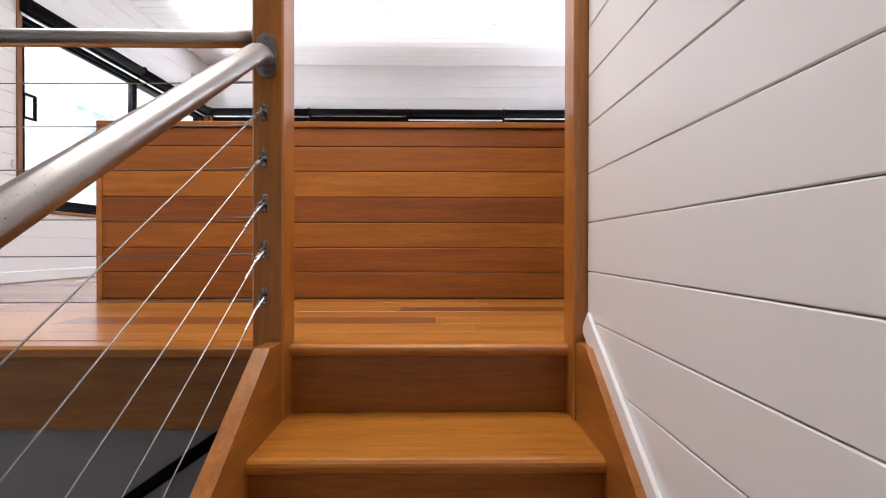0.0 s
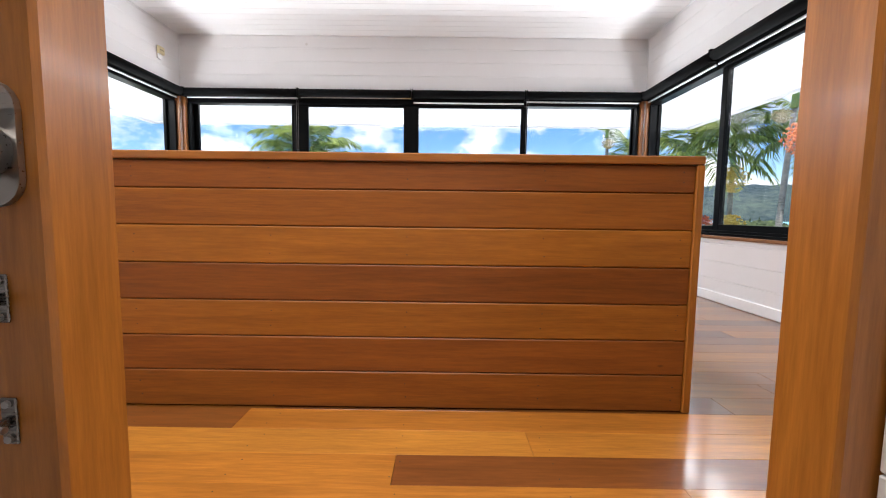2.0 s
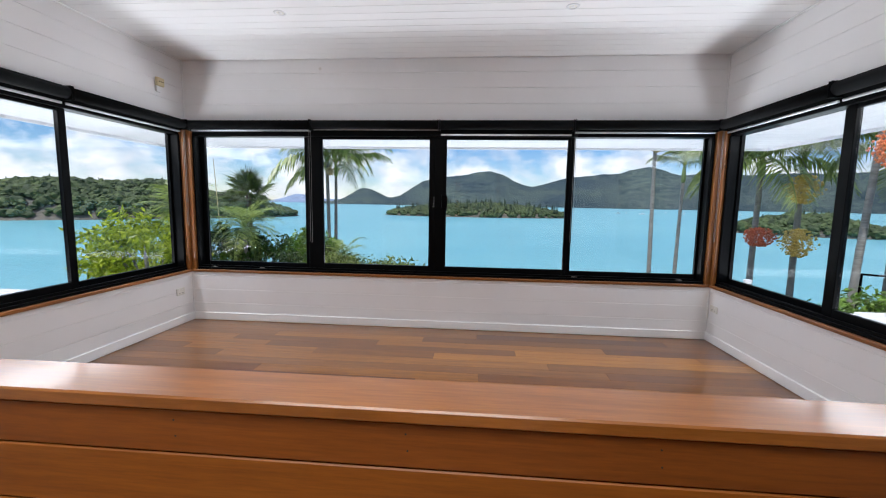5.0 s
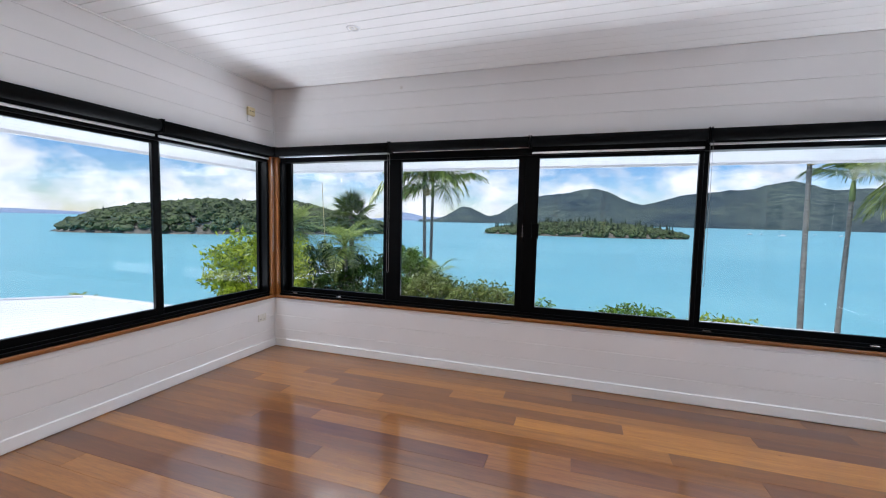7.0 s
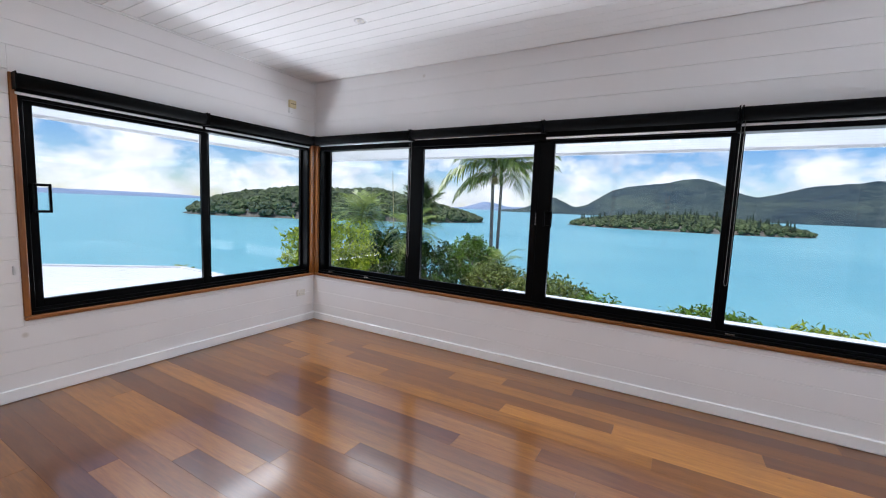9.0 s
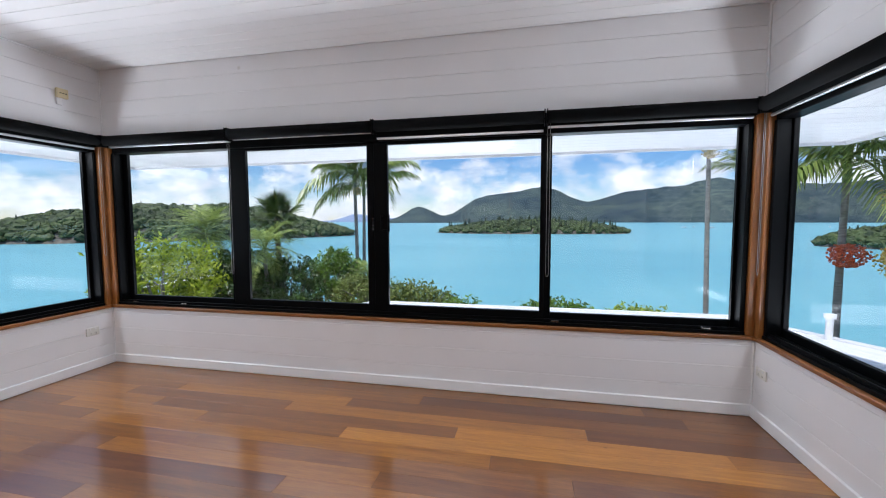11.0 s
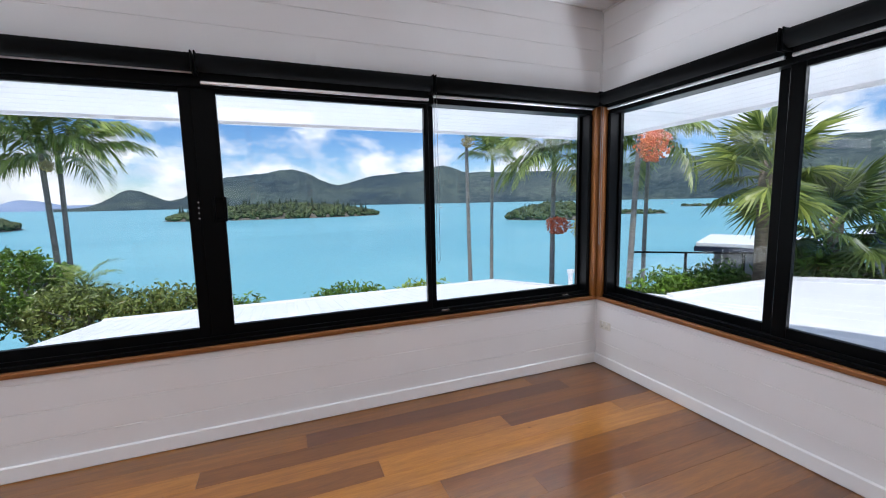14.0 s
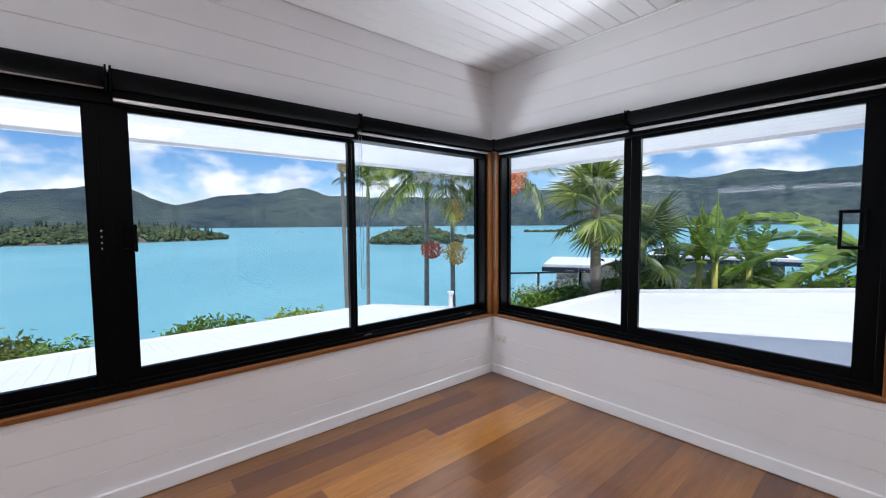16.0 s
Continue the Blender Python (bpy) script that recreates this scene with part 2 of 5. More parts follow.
M_CLAD_A = wood("cedar_red", [(0, (0.265, 0.080, 0.010)), (1, (0.305, 0.094, 0.012))], (0.6, 6, 9), rough=0.46, coat=0.0)
M_CLAD_B = wood("cedar_orange", [(0, (0.375, 0.130, 0.013)), (1, (0.425, 0.154, 0.016))], (0.6, 6, 9), rough=0.46, coat=0.0)
M_CLAD_C = wood("cedar_brown", [(0, (0.30, 0.095, 0.010)), (1, (0.35, 0.115, 0.012))], (0.6, 6, 9), rough=0.46, coat=0.0)
M_TRIM_Y = wood("trim_timber_y", [(0, (0.378, 0.139, 0.026)), (1, (0.441, 0.169, 0.032))], (8, 0.6, 8), rough=0.3, coat=0.2)
M_POST = wood("post_timber", [(0, (0.42, 0.159, 0.023)), (1, (0.462, 0.179, 0.029))], (8, 8, 0.6), rough=0.3, coat=0.25)
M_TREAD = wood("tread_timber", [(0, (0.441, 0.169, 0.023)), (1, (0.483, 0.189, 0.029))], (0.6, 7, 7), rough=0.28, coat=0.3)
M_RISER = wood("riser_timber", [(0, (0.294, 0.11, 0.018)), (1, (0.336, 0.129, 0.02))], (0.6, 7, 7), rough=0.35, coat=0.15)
M_CAP = wood("cap_timber", [(0, (0.36, 0.135, 0.026)), (1, (0.40, 0.155, 0.03))], (0.6, 8, 8), rough=0.3, coat=0.45, bump=0.03)
# jambs: post timber made darker, backlit shade put into the colour; sills match
M_JAMB = wood("shaded_jamb_timber", [(0, (0.24, 0.09, 0.02)), (1, (0.29, 0.11, 0.026))], (8, 8, 0.6), rough=0.35, coat=0.1)
M_JAMB_X = wood("sill_timber_x", [(0, (0.24, 0.09, 0.02)), (1, (0.29, 0.11, 0.026))], (0.6, 8, 8), rough=0.35, coat=0.1)
M_JAMB_Y = wood("sill_timber_y", [(0, (0.24, 0.09, 0.02)), (1, (0.29, 0.11, 0.026))], (8, 0.6, 8), rough=0.35, coat=0.1)
M_FORK = metal("dark_shackle_steel", (0.22, 0.21, 0.2), 0.25)
M_WHITE = paint("white_board_paint", (0.84, 0.83, 0.83), 0.42, 0.04, 0.06, knots=True)
M_CEIL = paint("ceiling_paint", (0.84, 0.84, 0.84), 0.35, 0.03, 0.04)
M_SKIRT = paint("gloss_trim_paint", (0.9, 0.9, 0.9), 0.25, 0.02, 0.02)
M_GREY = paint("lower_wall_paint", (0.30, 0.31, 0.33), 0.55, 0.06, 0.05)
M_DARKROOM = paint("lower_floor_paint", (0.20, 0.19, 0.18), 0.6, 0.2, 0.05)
M_SOFFIT = paint("soffit_paint", (0.90, 0.90, 0.90), 0.5, 0.02, 0.02)
M_BLACK = metal("black_powder_coat", (0.0025, 0.0028, 0.0032), 0.4, metallic=0.0)
M_BLIND = paint("black_blind_fabric", (0.004, 0.0045, 0.005), 0.8, 0.15, 0.15, sheen=0.1)
M_ALU = metal("satin_aluminium", (0.75, 0.75, 0.76), 0.32)
M_STEEL = metal("brushed_steel", (0.38, 0.365, 0.35), 0.24, 0.12)
M_WIRE = metal("steel_wire", (0.27, 0.26, 0.25), 0.4)
M_GLASS = glass("window_glass", (0.72, 0.725, 0.73))
M_PLASTIC = paint("cream_plastic", (0.74, 0.72, 0.66), 0.35, 0.02, 0.0)
M_CREAM = paint("yellowed_cream_plastic", (0.76, 0.66, 0.40), 0.35, 0.03, 0.0)
M_SLOT = paint("dark_slot", (0.03, 0.03, 0.03), 0.5, 0.02, 0.0)
M_ROOF = rough_mat("white_roof_metal", (0.80, 0.81, 0.82), (0.88, 0.89, 0.89), 0.8, rough=0.45, bump=0.05)
M_FASCIA = paint("fascia_paint", (0.8, 0.8, 0.8), 0.45, 0.04, 0.02)


# ---- building blocks ----
BASE = {}


def thing(name, at, label, category, group="", kind=""):
    ob = new(name)
    ob.location = at
    ob.empty_display_size = 0.1
    BASE[ob.name] = Vector(at)
    return tagged(ob, label, category, group, kind)


def mesh_of(bm, material, name):
    me = bpy.data.meshes.new(name)
    bmesh.ops.recalc_face_normals(bm, faces=bm.faces)
    bm.to_mesh(me)
    bm.free()
    me.materials.append(material)
    return me


def part(name, bm, material, parent, label="", kind="", smooth=False):
    """One mesh, given in world coordinates, under a thing or under a part of it."""
    me = mesh_of(bm, material, name)
    if smooth:
        me.shade_smooth()
    ob = new(name, me)
    if parent is not None:
        ob.parent = parent
        if parent.name in BASE:
            ob.matrix_parent_inverse = Matrix.Translation(-BASE[parent.name])
    return tagged(ob, label, "", "", kind)


def structure(name, bm, material, label, category, smooth=False):
    ob = part(name, bm, material, None, smooth=smooth)
    return tagged(ob, label, category, "", "structure")


def put(bm, lo, hi, bevel=0.0, turn=None):
    """A box between two corners, its edges bevelled."""
    lo, hi = Vector(lo), Vector(hi)
    m = Matrix.Translation((lo + hi) / 2) @ Matrix.Diagonal((*[abs(v) for v in (hi - lo)], 1))
    if turn is not None:
        m = turn @ m
    r = bmesh.ops.create_cube(bm, size=1.0, matrix=m)
    if bevel:
        edges = list({e for v in r["verts"] for e in v.link_edges})
        bmesh.ops.bevel(bm, geom=edges, offset=bevel, segments=1, affect="EDGES", profile=0.5)
    return bm


def box(lo, hi, bevel=0.0, turn=None):
    return put(bmesh.new(), lo, hi, bevel, turn)


def tube(bm, a, b, r, segs=12, r2=None):
    a, b = Vector(a), Vector(b)
    m = Matrix.Translation((a + b) / 2) @ (b - a).to_track_quat("Z", "Y").to_matrix().to_4x4()
    bmesh.ops.create_cone(bm, cap_ends=True, segments=segs, radius1=r, radius2=r if r2 is None else r2, depth=(b - a).length, matrix=m)
    return bm


def rope(points, r, segs=8):
    """A tube swept along points."""
    bm = bmesh.new()
    rings = []
    pts = [Vector(p) for p in points]
    for i, p in enumerate(pts):
        d = (pts[min(i + 1, len(pts) - 1)] - pts[max(i - 1, 0)]).normalized()
        q = d.to_track_quat("Z", "Y")
        rings.append([bm.verts.new(p + q @ Vector((r * math.cos(2 * math.pi * k / segs), r * math.sin(2 * math.pi * k / segs), 0))) for k in range(segs)])
    for a, b in zip(rings, rings[1:]):
        for k in range(segs):
            bm.faces.new((a[k], a[(k + 1) % segs], b[(k + 1) % segs], b[k]))
    bm.faces.new(rings[0])
    bm.faces.new(rings[-1][::-1])
    return bm


def edge_box(f, u0, u1, d0, d1, z0, z1, bevel=0.0):
    """A box in a wall's own coordinates: along it, outward, up."""
    a, b = f(u0, d0, z0), f(u1, d1, z1)
    lo = [min(a[i], b[i]) for i in range(3)]
    hi = [max(a[i], b[i]) for i in range(3)]
    return box(lo, hi, bevel)


# ---- the shell ----
W, E, N = -3.10, 2.393, 4.73
S = -4.2
CEIL = 2.78
EDGE = 0.245


def north(u, d, z):
    return Vector((u, N + d, z))


def west(u, d, z):
    return Vector((W - d, u, z))


def east(u, d, z):
    return Vector((E + d, u, z))


SILL, HEAD = 0.545, 2.168
T = 0.15
# structural cores stand behind the boards
def wall_core(name, f, solid, label):
    bm = bmesh.new()
    for u0, u1, z0, z1 in solid:
        a, b = f(u0, 0.016, z0), f(u1, T, z1)
        put(bm, [min(a[i], b[i]) for i in range(3)], [max(a[i], b[i]) for i in range(3)])
    return structure(name, bm, M_WHITE, label, "wall")


wall_n = wall_core("wall_north", north, [(W - T, E + T, -3.0, SILL), (W - T, E + T, HEAD, CEIL + 0.1)], "white painted horizontal board wall under and over a window band")
wall_w = wall_core("wall_west", west, [(2.2, N + 0.016, -3.0, SILL), (2.2, N + 0.016, HEAD, CEIL + 0.1), (S, 2.2, -3.0, CEIL + 0.1)], "white painted horizontal board wall beside a corner window")
wall_e = wall_core("wall_east", east, [(2.2, N + 0.016, -3.0, SILL), (2.2, N + 0.016, HEAD, CEIL + 0.1), (S, 2.2, -3.0, CEIL + 0.1)], "white painted horizontal board wall beside a corner window")
wall_s = structure("wall_south", box((W - T, S - T, -3.0), (E + T, S, CEIL + 0.1)), M_WHITE, "plain white wall that closes the stair hall", "wall")
ceiling_bm = box((W - T, S - T, CEIL + 0.012), (E + T, N + T, CEIL + 0.15))
y = S
while y < N:
    put(ceiling_bm, (W, y + 0.0012, CEIL), (E, min(y + 0.117, N) - 0.0012, CEIL + 0.013), 0.003)
    y += 0.117
structure("ceiling", ceiling_bm, M_CEIL, "white painted tongue and groove board ceiling", "ceiling")

# floor: deck under the boards, and the lower level of the stairs
deck = bmesh.new()
put(deck, (W, EDGE + 0.04, -0.22), (E, N, -0.021))
put(deck, (0.60, S, -0.22), (E, EDGE + 0.04, -0.021))
floor = structure("floor", deck, M_RISER, "polished orange brown hardwood board floor", "floor")
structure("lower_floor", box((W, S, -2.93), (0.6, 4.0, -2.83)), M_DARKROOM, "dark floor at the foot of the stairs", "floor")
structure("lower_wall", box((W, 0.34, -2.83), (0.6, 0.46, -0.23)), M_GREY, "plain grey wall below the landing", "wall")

# partition beside the stairs
part_wall = structure("wall_stair", box((0.494, S, -2.83), (0.575, 0.2, CEIL)), M_WHITE, "white board clad wall beside the stairs", "wall")


def boards_on(parent, f, u0, u1, rows, name="board"):
    for z0, z1 in rows:
        part(name, edge_box(f, u0, u1, 0.0, 0.0155, z0 + 0.0006, z1 - 0.0006, 0.0023), M_WHITE, parent)


LOW = [(0.0, 0.193), (0.193, 0.346), (0.346, 0.499), (0.499, SILL)]
HIGH = [(HEAD, 2.335), (2.335, 2.488), (2.488, 2.641), (2.641, CEIL)]
TALL = [(0.499 + 0.153 * i, 0.652 + 0.153 * i) for i in range(12)]
boards_on(wall_n, north, W, E, LOW)
boards_on(wall_n, north, W, E, HIGH)
for wall, f, end in ((wall_w, west, 2.2), (wall_e, east, 2.2)):
    boards_on(wall, f, S, N, LOW[:3])
    boards_on(wall, f, end, N, LOW[3:])
    boards_on(wall, f, end, N, HIGH[:1])
    boards_on(wall, f, S, N, HIGH[1:])
    boards_on(wall, f, S, end, TALL)
zz = 0.21 - 0.1305 * 16
while zz < CEIL:
    part("board", box((0.478, S, zz + 0.001), (0.4935, 0.2, min(zz + 0.1305, CEIL) - 0.001), 0.0022), M_WHITE, part_wall)
    zz += 0.1305

# skirting, corner beads, cornice bead
for name, bm in (("baseboard_north", box((W + 0.012, N - 0.018, 0), (E - 0.012, N - 0.0005, 0.088), 0.007)),
                 ("baseboard_west", box((W + 0.0005, S, 0), (W + 0.018, N - 0.0005, 0.088), 0.007)),
                 ("baseboard_east", box((E - 0.018, S, 0), (E - 0.0005, N - 0.0005, 0.088), 0.007))):
    structure(name, bm, M_SKIRT, "white gloss painted skirting board", "skirting")
for x in (W, E):
    s = 1 if x == W else -1
    bm = bmesh.new()
    put(bm, (x + s * 0.0008, N - 0.013, 0.076), (x + s * 0.014, N - 0.0008, SILL - 0.01), 0.004)
    put(bm, (x + s * 0.0008, N - 0.013, HEAD + 0.01), (x + s * 0.014, N - 0.0008, CEIL - 0.001), 0.004)
    structure("corner_trim", bm, M_SKIRT, "white painted bead in the wall corner", "trim")
    structure("cornice_trim", box((x + s * 0.0008, S, CEIL - 0.016), (x + s * 0.016, N - 0.014, CEIL - 0.0008), 0.004), M_SKIRT, "white painted bead along the ceiling", "trim")


# ---- windows ----
def window(name, f, u0, u1, panes, mullions, low_w, high_w, label, sash_depths, handles=()):
    """A sliding window band: timber lining, black frame, sashes with their panes."""
    base = f((u0 + u1) / 2, 0.05, SILL)
    root = thing(name, base, label, "window", kind="structure")
    part("window_sill", edge_box(f, u0, u1, -0.02, 0.06, SILL - 0.004, SILL + 0.022, 0.004), M_JAMB_X if f is north else M_JAMB_Y, root, "varnished timber sill lining")
    for flag, ua, ub in ((low_w, u0, u0 + low_w), (high_w, u1 - high_w, u1)):
        part("jamb_lining", edge_box(f, ua, ub, -0.012, 0.075, SILL + 0.022, HEAD - 0.0, 0.004), M_JAMB, root, "varnished timber jamb lining")
    g0, g1 = u0 + low_w, u1 - high_w
    part("frame_head", edge_box(f, g0, g1, 0.03, 0.145, 2.015, HEAD - 0.001, 0.003), M_BLACK, root)
    sill = bmesh.new()
    for d0, d1, z0, z1 in ((0.012, 0.145, SILL + 0.022, SILL + 0.045), (0.03, 0.042, SILL + 0.045, SILL + 0.068), (0.07, 0.08, SILL + 0.045, SILL + 0.062), (0.125, 0.14, SILL + 0.045, SILL + 0.075)):
        a, b = f(g0, d0, z0), f(g1, d1, z1)
        put(sill, [min(a[i], b[i]) for i in range(3)], [max(a[i], b[i]) for i in range(3)], 0.002)
    part("frame_sill", sill, M_BLACK, root)
    for ua, ub in ((g0, g0 + 0.032), (g1 - 0.032, g1)):
        part("frame_jamb", edge_box(f, ua, ub, 0.02, 0.145, SILL + 0.045, 2.015, 0.003), M_BLACK, root)
    for ua, ub, d0, d1 in mullions:
        part("mullion", edge_box(f, ua, ub, d0, d1, SILL + 0.045, 2.015, 0.004), M_BLACK, root)
    for (p0, p1, s0, s1), d in zip(panes, sash_depths):
        sash = bmesh.new()
        low, top_z = (0.648, 2.028) if d > 0.1 else (0.664, 1.99)
        for ua, ub, z0, z1 in ((s0, p0, 0.595, 2.04), (p1, s1, 0.595, 2.04), (p0, p1, 0.595, low), (p0, p1, top_z, 2.04)):
            a, b = f(ua, d - 0.017, z0), f(ub, d + 0.017, z1)
            put(sash, [min(a[i], b[i]) for i in range(3)], [max(a[i], b[i]) for i in range(3)], 0.003)
        sash_ob = part("sash", sash, M_BLACK, root, "black aluminium sash")
        pane = part("pane", edge_box(f, p0 - 0.004, p1 + 0.004, d - 0.003, d + 0.003, low - 0.004, top_z + 0.004), M_GLASS, sash_ob, "clear window glass")
        pane.visible_shadow = False
    for u, side, d, z0, z1 in handles:
        hb = bmesh.new()
        reach = 0.06 if side > 0 else 0.03
        for ua, ub, da, db, za, zb in ((u + reach - 0.014, u + reach, d - 0.045, d - 0.02, z0, z1), (u - 0.03, u + reach - 0.014, d - 0.045, d - 0.02, z0, z0 + 0.018), (u - 0.03, u + reach - 0.014, d - 0.045, d - 0.02, z1 - 0.018, z1), (u - 0.045, u - 0.03, d - 0.045, d - 0.0165, z0, z1)):
            a, b = f(ua, da, za), f(ub, db, zb)
            put(hb, [min(a[i], b[i]) for i in range(3)], [max(a[i], b[i]) for i in range(3)], 0.003)
        part("handle", hb, M_BLACK, root, "black pull handle")
    return root


win_n = window("window_1", north, W + 0.012, E - 0.012,
               [(-2.96, -1.83, -3.02, -1.78), (-1.612, -0.466, -1.77, -0.41), (-0.285, 0.942, -0.405, 0.975), (1.027, 2.285, 0.97, 2.31)],
               [(-0.43, -0.385, 0.06, 0.145), (-1.79, -1.765, 0.085, 0.145)], 0.045, 0.045,
               "black aluminium sliding window band with four panes", [0.125, 0.075, 0.075, 0.125], [(-0.302, -1, 0.09, 1.28, 1.42)])
win_w = window("window_2", west, 2.2, N - 0.012, [(2.322, 3.44, 2.25, 3.50), (3.545, 4.615, 3.48, 4.66)], [], 0.036, 0.045,
               "black aluminium sliding corner window with two panes", [0.075, 0.125], [(2.33, 1, 0.075, 1.27, 1.47)])
win_e = window("window_3", east, 2.2, N - 0.012, [(2.33, 3.407, 2.235, 3.475), (3.55, 4.625, 3.455, 4.67)], [], 0.016, 0.045,
               "black aluminium sliding corner window with two panes", [0.075, 0.125], [(2.342, 1, 0.075, 1.27, 1.47)])


def roller_blind(f, u0, u1, rail_z, cord_u=None, cord_z=0.9):
    """A rolled-up blind: roll, hanging hem, bottom rail, brackets, and its chain."""
    root = thing("roller_blind", f((u0 + u1) / 2, -0.045, 2.167), "black roller blind rolled up above the window", "blind", "roller blinds over the windows")
    roll = tube(bmesh.new(), f(u0 + 0.012, -0.048, 2.117), f(u1 - 0.012, -0.048, 2.117), 0.046, 24)
    part("roll", roll, M_BLIND, root, smooth=True)
    part("hem", edge_box(f, u0 + 0.014, u1 - 0.014, -0.012, -0.006, rail_z + 0.01, 2.11), M_BLIND, root)
    part("bottom_rail", edge_box(f, u0 + 0.014, u1 - 0.014, -0.018, 0.0, rail_z - 0.006, rail_z + 0.011, 0.003), M_ALU, root, "pale aluminium bottom rail")
    for u in (u0 + 0.003, u1 - 0.011):
        part("bracket", edge_box(f, u, u + 0.008, -0.09, -0.001, 2.06, 2.167, 0.002), M_BLACK, root)
    if cord_u is not None:
        pts = [f(cord_u, -0.03, 2.09), f(cord_u, -0.03, cord_z + 0.02), f(cord_u + 0.006, -0.03, cord_z), f(cord_u + 0.014, -0.03, cord_z), f(cord_u + 0.02, -0.03, cord_z + 0.02), f(cord_u + 0.02, -0.03, 2.09)]
        part("chain", rope(pts, 0.0017, 6), M_WIRE, root, "thin pale bead chain")
    return root


for z in (1.30, 1.33, 1.36, 1.39):
    part("screw", tube(bmesh.new(), north(-0.415 + 0.02 * ((z * 100) % 2 > 1), 0.056, z), north(-0.415 + 0.02 * ((z * 100) % 2 > 1), 0.062, z), 0.004, 8), M_ALU, win_n)
for u in (1.06, 2.10, -2.85, -2.3):
    part("latch", edge_box(north, u - 0.03, u + 0.03, 0.02, 0.034, SILL + 0.046, SILL + 0.06, 0.003), M_FORK, win_n, "small window latch")
roller_blind(north, -3.03, -1.692, 2.065, -1.72, 0.90)
roller_blind(north, -1.688, -0.362, 2.078)
roller_blind(north, -0.358, 0.97, 2.025)
roller_blind(north, 0.974, 2.33, 2.05, 0.985, 0.95)
roller_blind(west, 2.21, 3.431, 2.04)
roller_blind(west, 3.435, 4.655, 2.04, 4.66, 1.05)
roller_blind(east, 2.21, 3.447, 2.04)
roller_blind(east, 3.451, 4.66, 2.04, 4.668, 1.0)

for x0, x1 in ((W - 0.075, W + 0.0115), (E - 0.0115, E + 0.075)):
    tagged(part("corner_post", box((x0, N - 0.0115, SILL - 0.003), (x1, N + 0.075, HEAD - 0.001), 0.003), M_JAMB, None), "varnished timber post in the window corner", "post", kind="structure")

# ---- half wall ----
HX0, HX1, HY0, HY1, HZ = -1.722, 0.957, 1.263, 1.392, 0.936
half = thing("half_wall", ((HX0 + HX1) / 2, (HY0 + HY1) / 2, 0), "cedar clad timber half wall standing on the floor", "half wall", kind="structure")
part("core", box((HX0 + 0.03, HY0 + 0.022, 0.0), (HX1 - 0.03, HY1 - 0.022, HZ - 0.03)), M_RISER, half)
part("cap", box((HX0, HY0 - 0.006, HZ - 0.03), (HX1, HY1 + 0.006, HZ), 0.004), M_CAP, half, "glossy timber cap")
for x0, x1 in ((HX0, HX0 + 0.028), (HX1 - 0.028, HX1)):
    part("end_stop", box((x0, HY0 - 0.004, 0.0), (x1, HY1 + 0.004, HZ - 0.0305), 0.003), M_POST, half)
clad = [0.002, 0.14, 0.27, 0.403, 0.538, 0.674, 0.806, HZ - 0.031]
tones = [M_CLAD_C, M_CLAD_A, M_CLAD_B, M_CLAD_A, M_CLAD_B, M_CLAD_C, M_CLAD_A]
for i in range(7):
    for y0, y1 in ((HY0 + 0.004, HY0 + 0.0215), (HY1 - 0.0215, HY1 - 0.004)):
        part("board", box((HX0 + 0.0285, y0, clad[i] + 0.0015), (HX1 - 0.0285, y1, clad[i + 1] - 0.0015), 0.003), tones[i], half)

for i, rows in ((0, (0.045, 0.095)), (4, (0.575, 0.64)), (2, (0.31, 0.365)), (6, (0.845, 0.88))):
    for k in range(6):
        for z in rows:
            x = -1.57 + 0.492 * k + 0.004 * math.sin(7 * k + 30 * z)
            part("nail", tube(bmesh.new(), (x, HY0 + 0.0032, z), (x, HY0 + 0.006, z), 0.0022, 7), M_SLOT, half)

# ---- stairs ----
RISE, RUN = 0.195, 0.245
stairs = thing("staircase", (0.05, EDGE, -2.83), "varnished timber staircase up to the landing", "staircase", kind="structure")
for i in range(14):
    ny, nz = EDGE - 0.012 - RUN * i, -RISE * i
    x0, x1 = (-0.345, 0.447)
    bm = box((x0, ny + 0.012, nz - 0.034), (x1, ny + RUN + 0.03 if i else ny + 0.075, nz), 0.0)
    front = [e for e in bm.edges if all(v.co.y < ny + 0.02 for v in e.verts) and abs(e.verts[0].co.z - e.verts[1].co.z) < 1e-5]
    bmesh.ops.bevel(bm, geom=front, offset=0.014, segments=3, affect="EDGES", profile=0.5)
    part("tread", bm, M_TREAD, stairs, smooth=False)
    if i < 13:
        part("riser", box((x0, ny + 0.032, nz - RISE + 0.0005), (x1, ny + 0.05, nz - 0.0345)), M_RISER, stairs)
slope = math.atan2(RISE, RUN)


def stringer(x0, x1):
    bm = bmesh.new()
    a, b = (EDGE - 0.045, -0.0), (EDGE - 0.045 - RUN * 13.4, -RISE * 13.4)
    prof = [(a[0], a[1] + 0.02), (a[0], a[1] - 0.33), (b[0], b[1] - 0.33 if b[1] - 0.33 > -2.83 else -2.83), (b[0], b[1] + 0.06), (a[0] - 0.07, a[1] + 0.02 - 0.0)]
    va = [bm.verts.new((x0, p, q)) for p, q in prof]
    vb = [bm.verts.new((x1, p, q)) for p, q in prof]
    bm.faces.new(va)
    bm.faces.new(vb[::-1])
    for k in range(len(prof)):
        bm.faces.new((va[k], vb[k], vb[(k + 1) % len(prof)], va[(k + 1) % len(prof)]))
    return bm


part("stringer", stringer(-0.385, -0.3455), M_TRIM_Y, stairs)
part("stringer", stringer(0.4475, 0.4775), M_TRIM_Y, stairs)
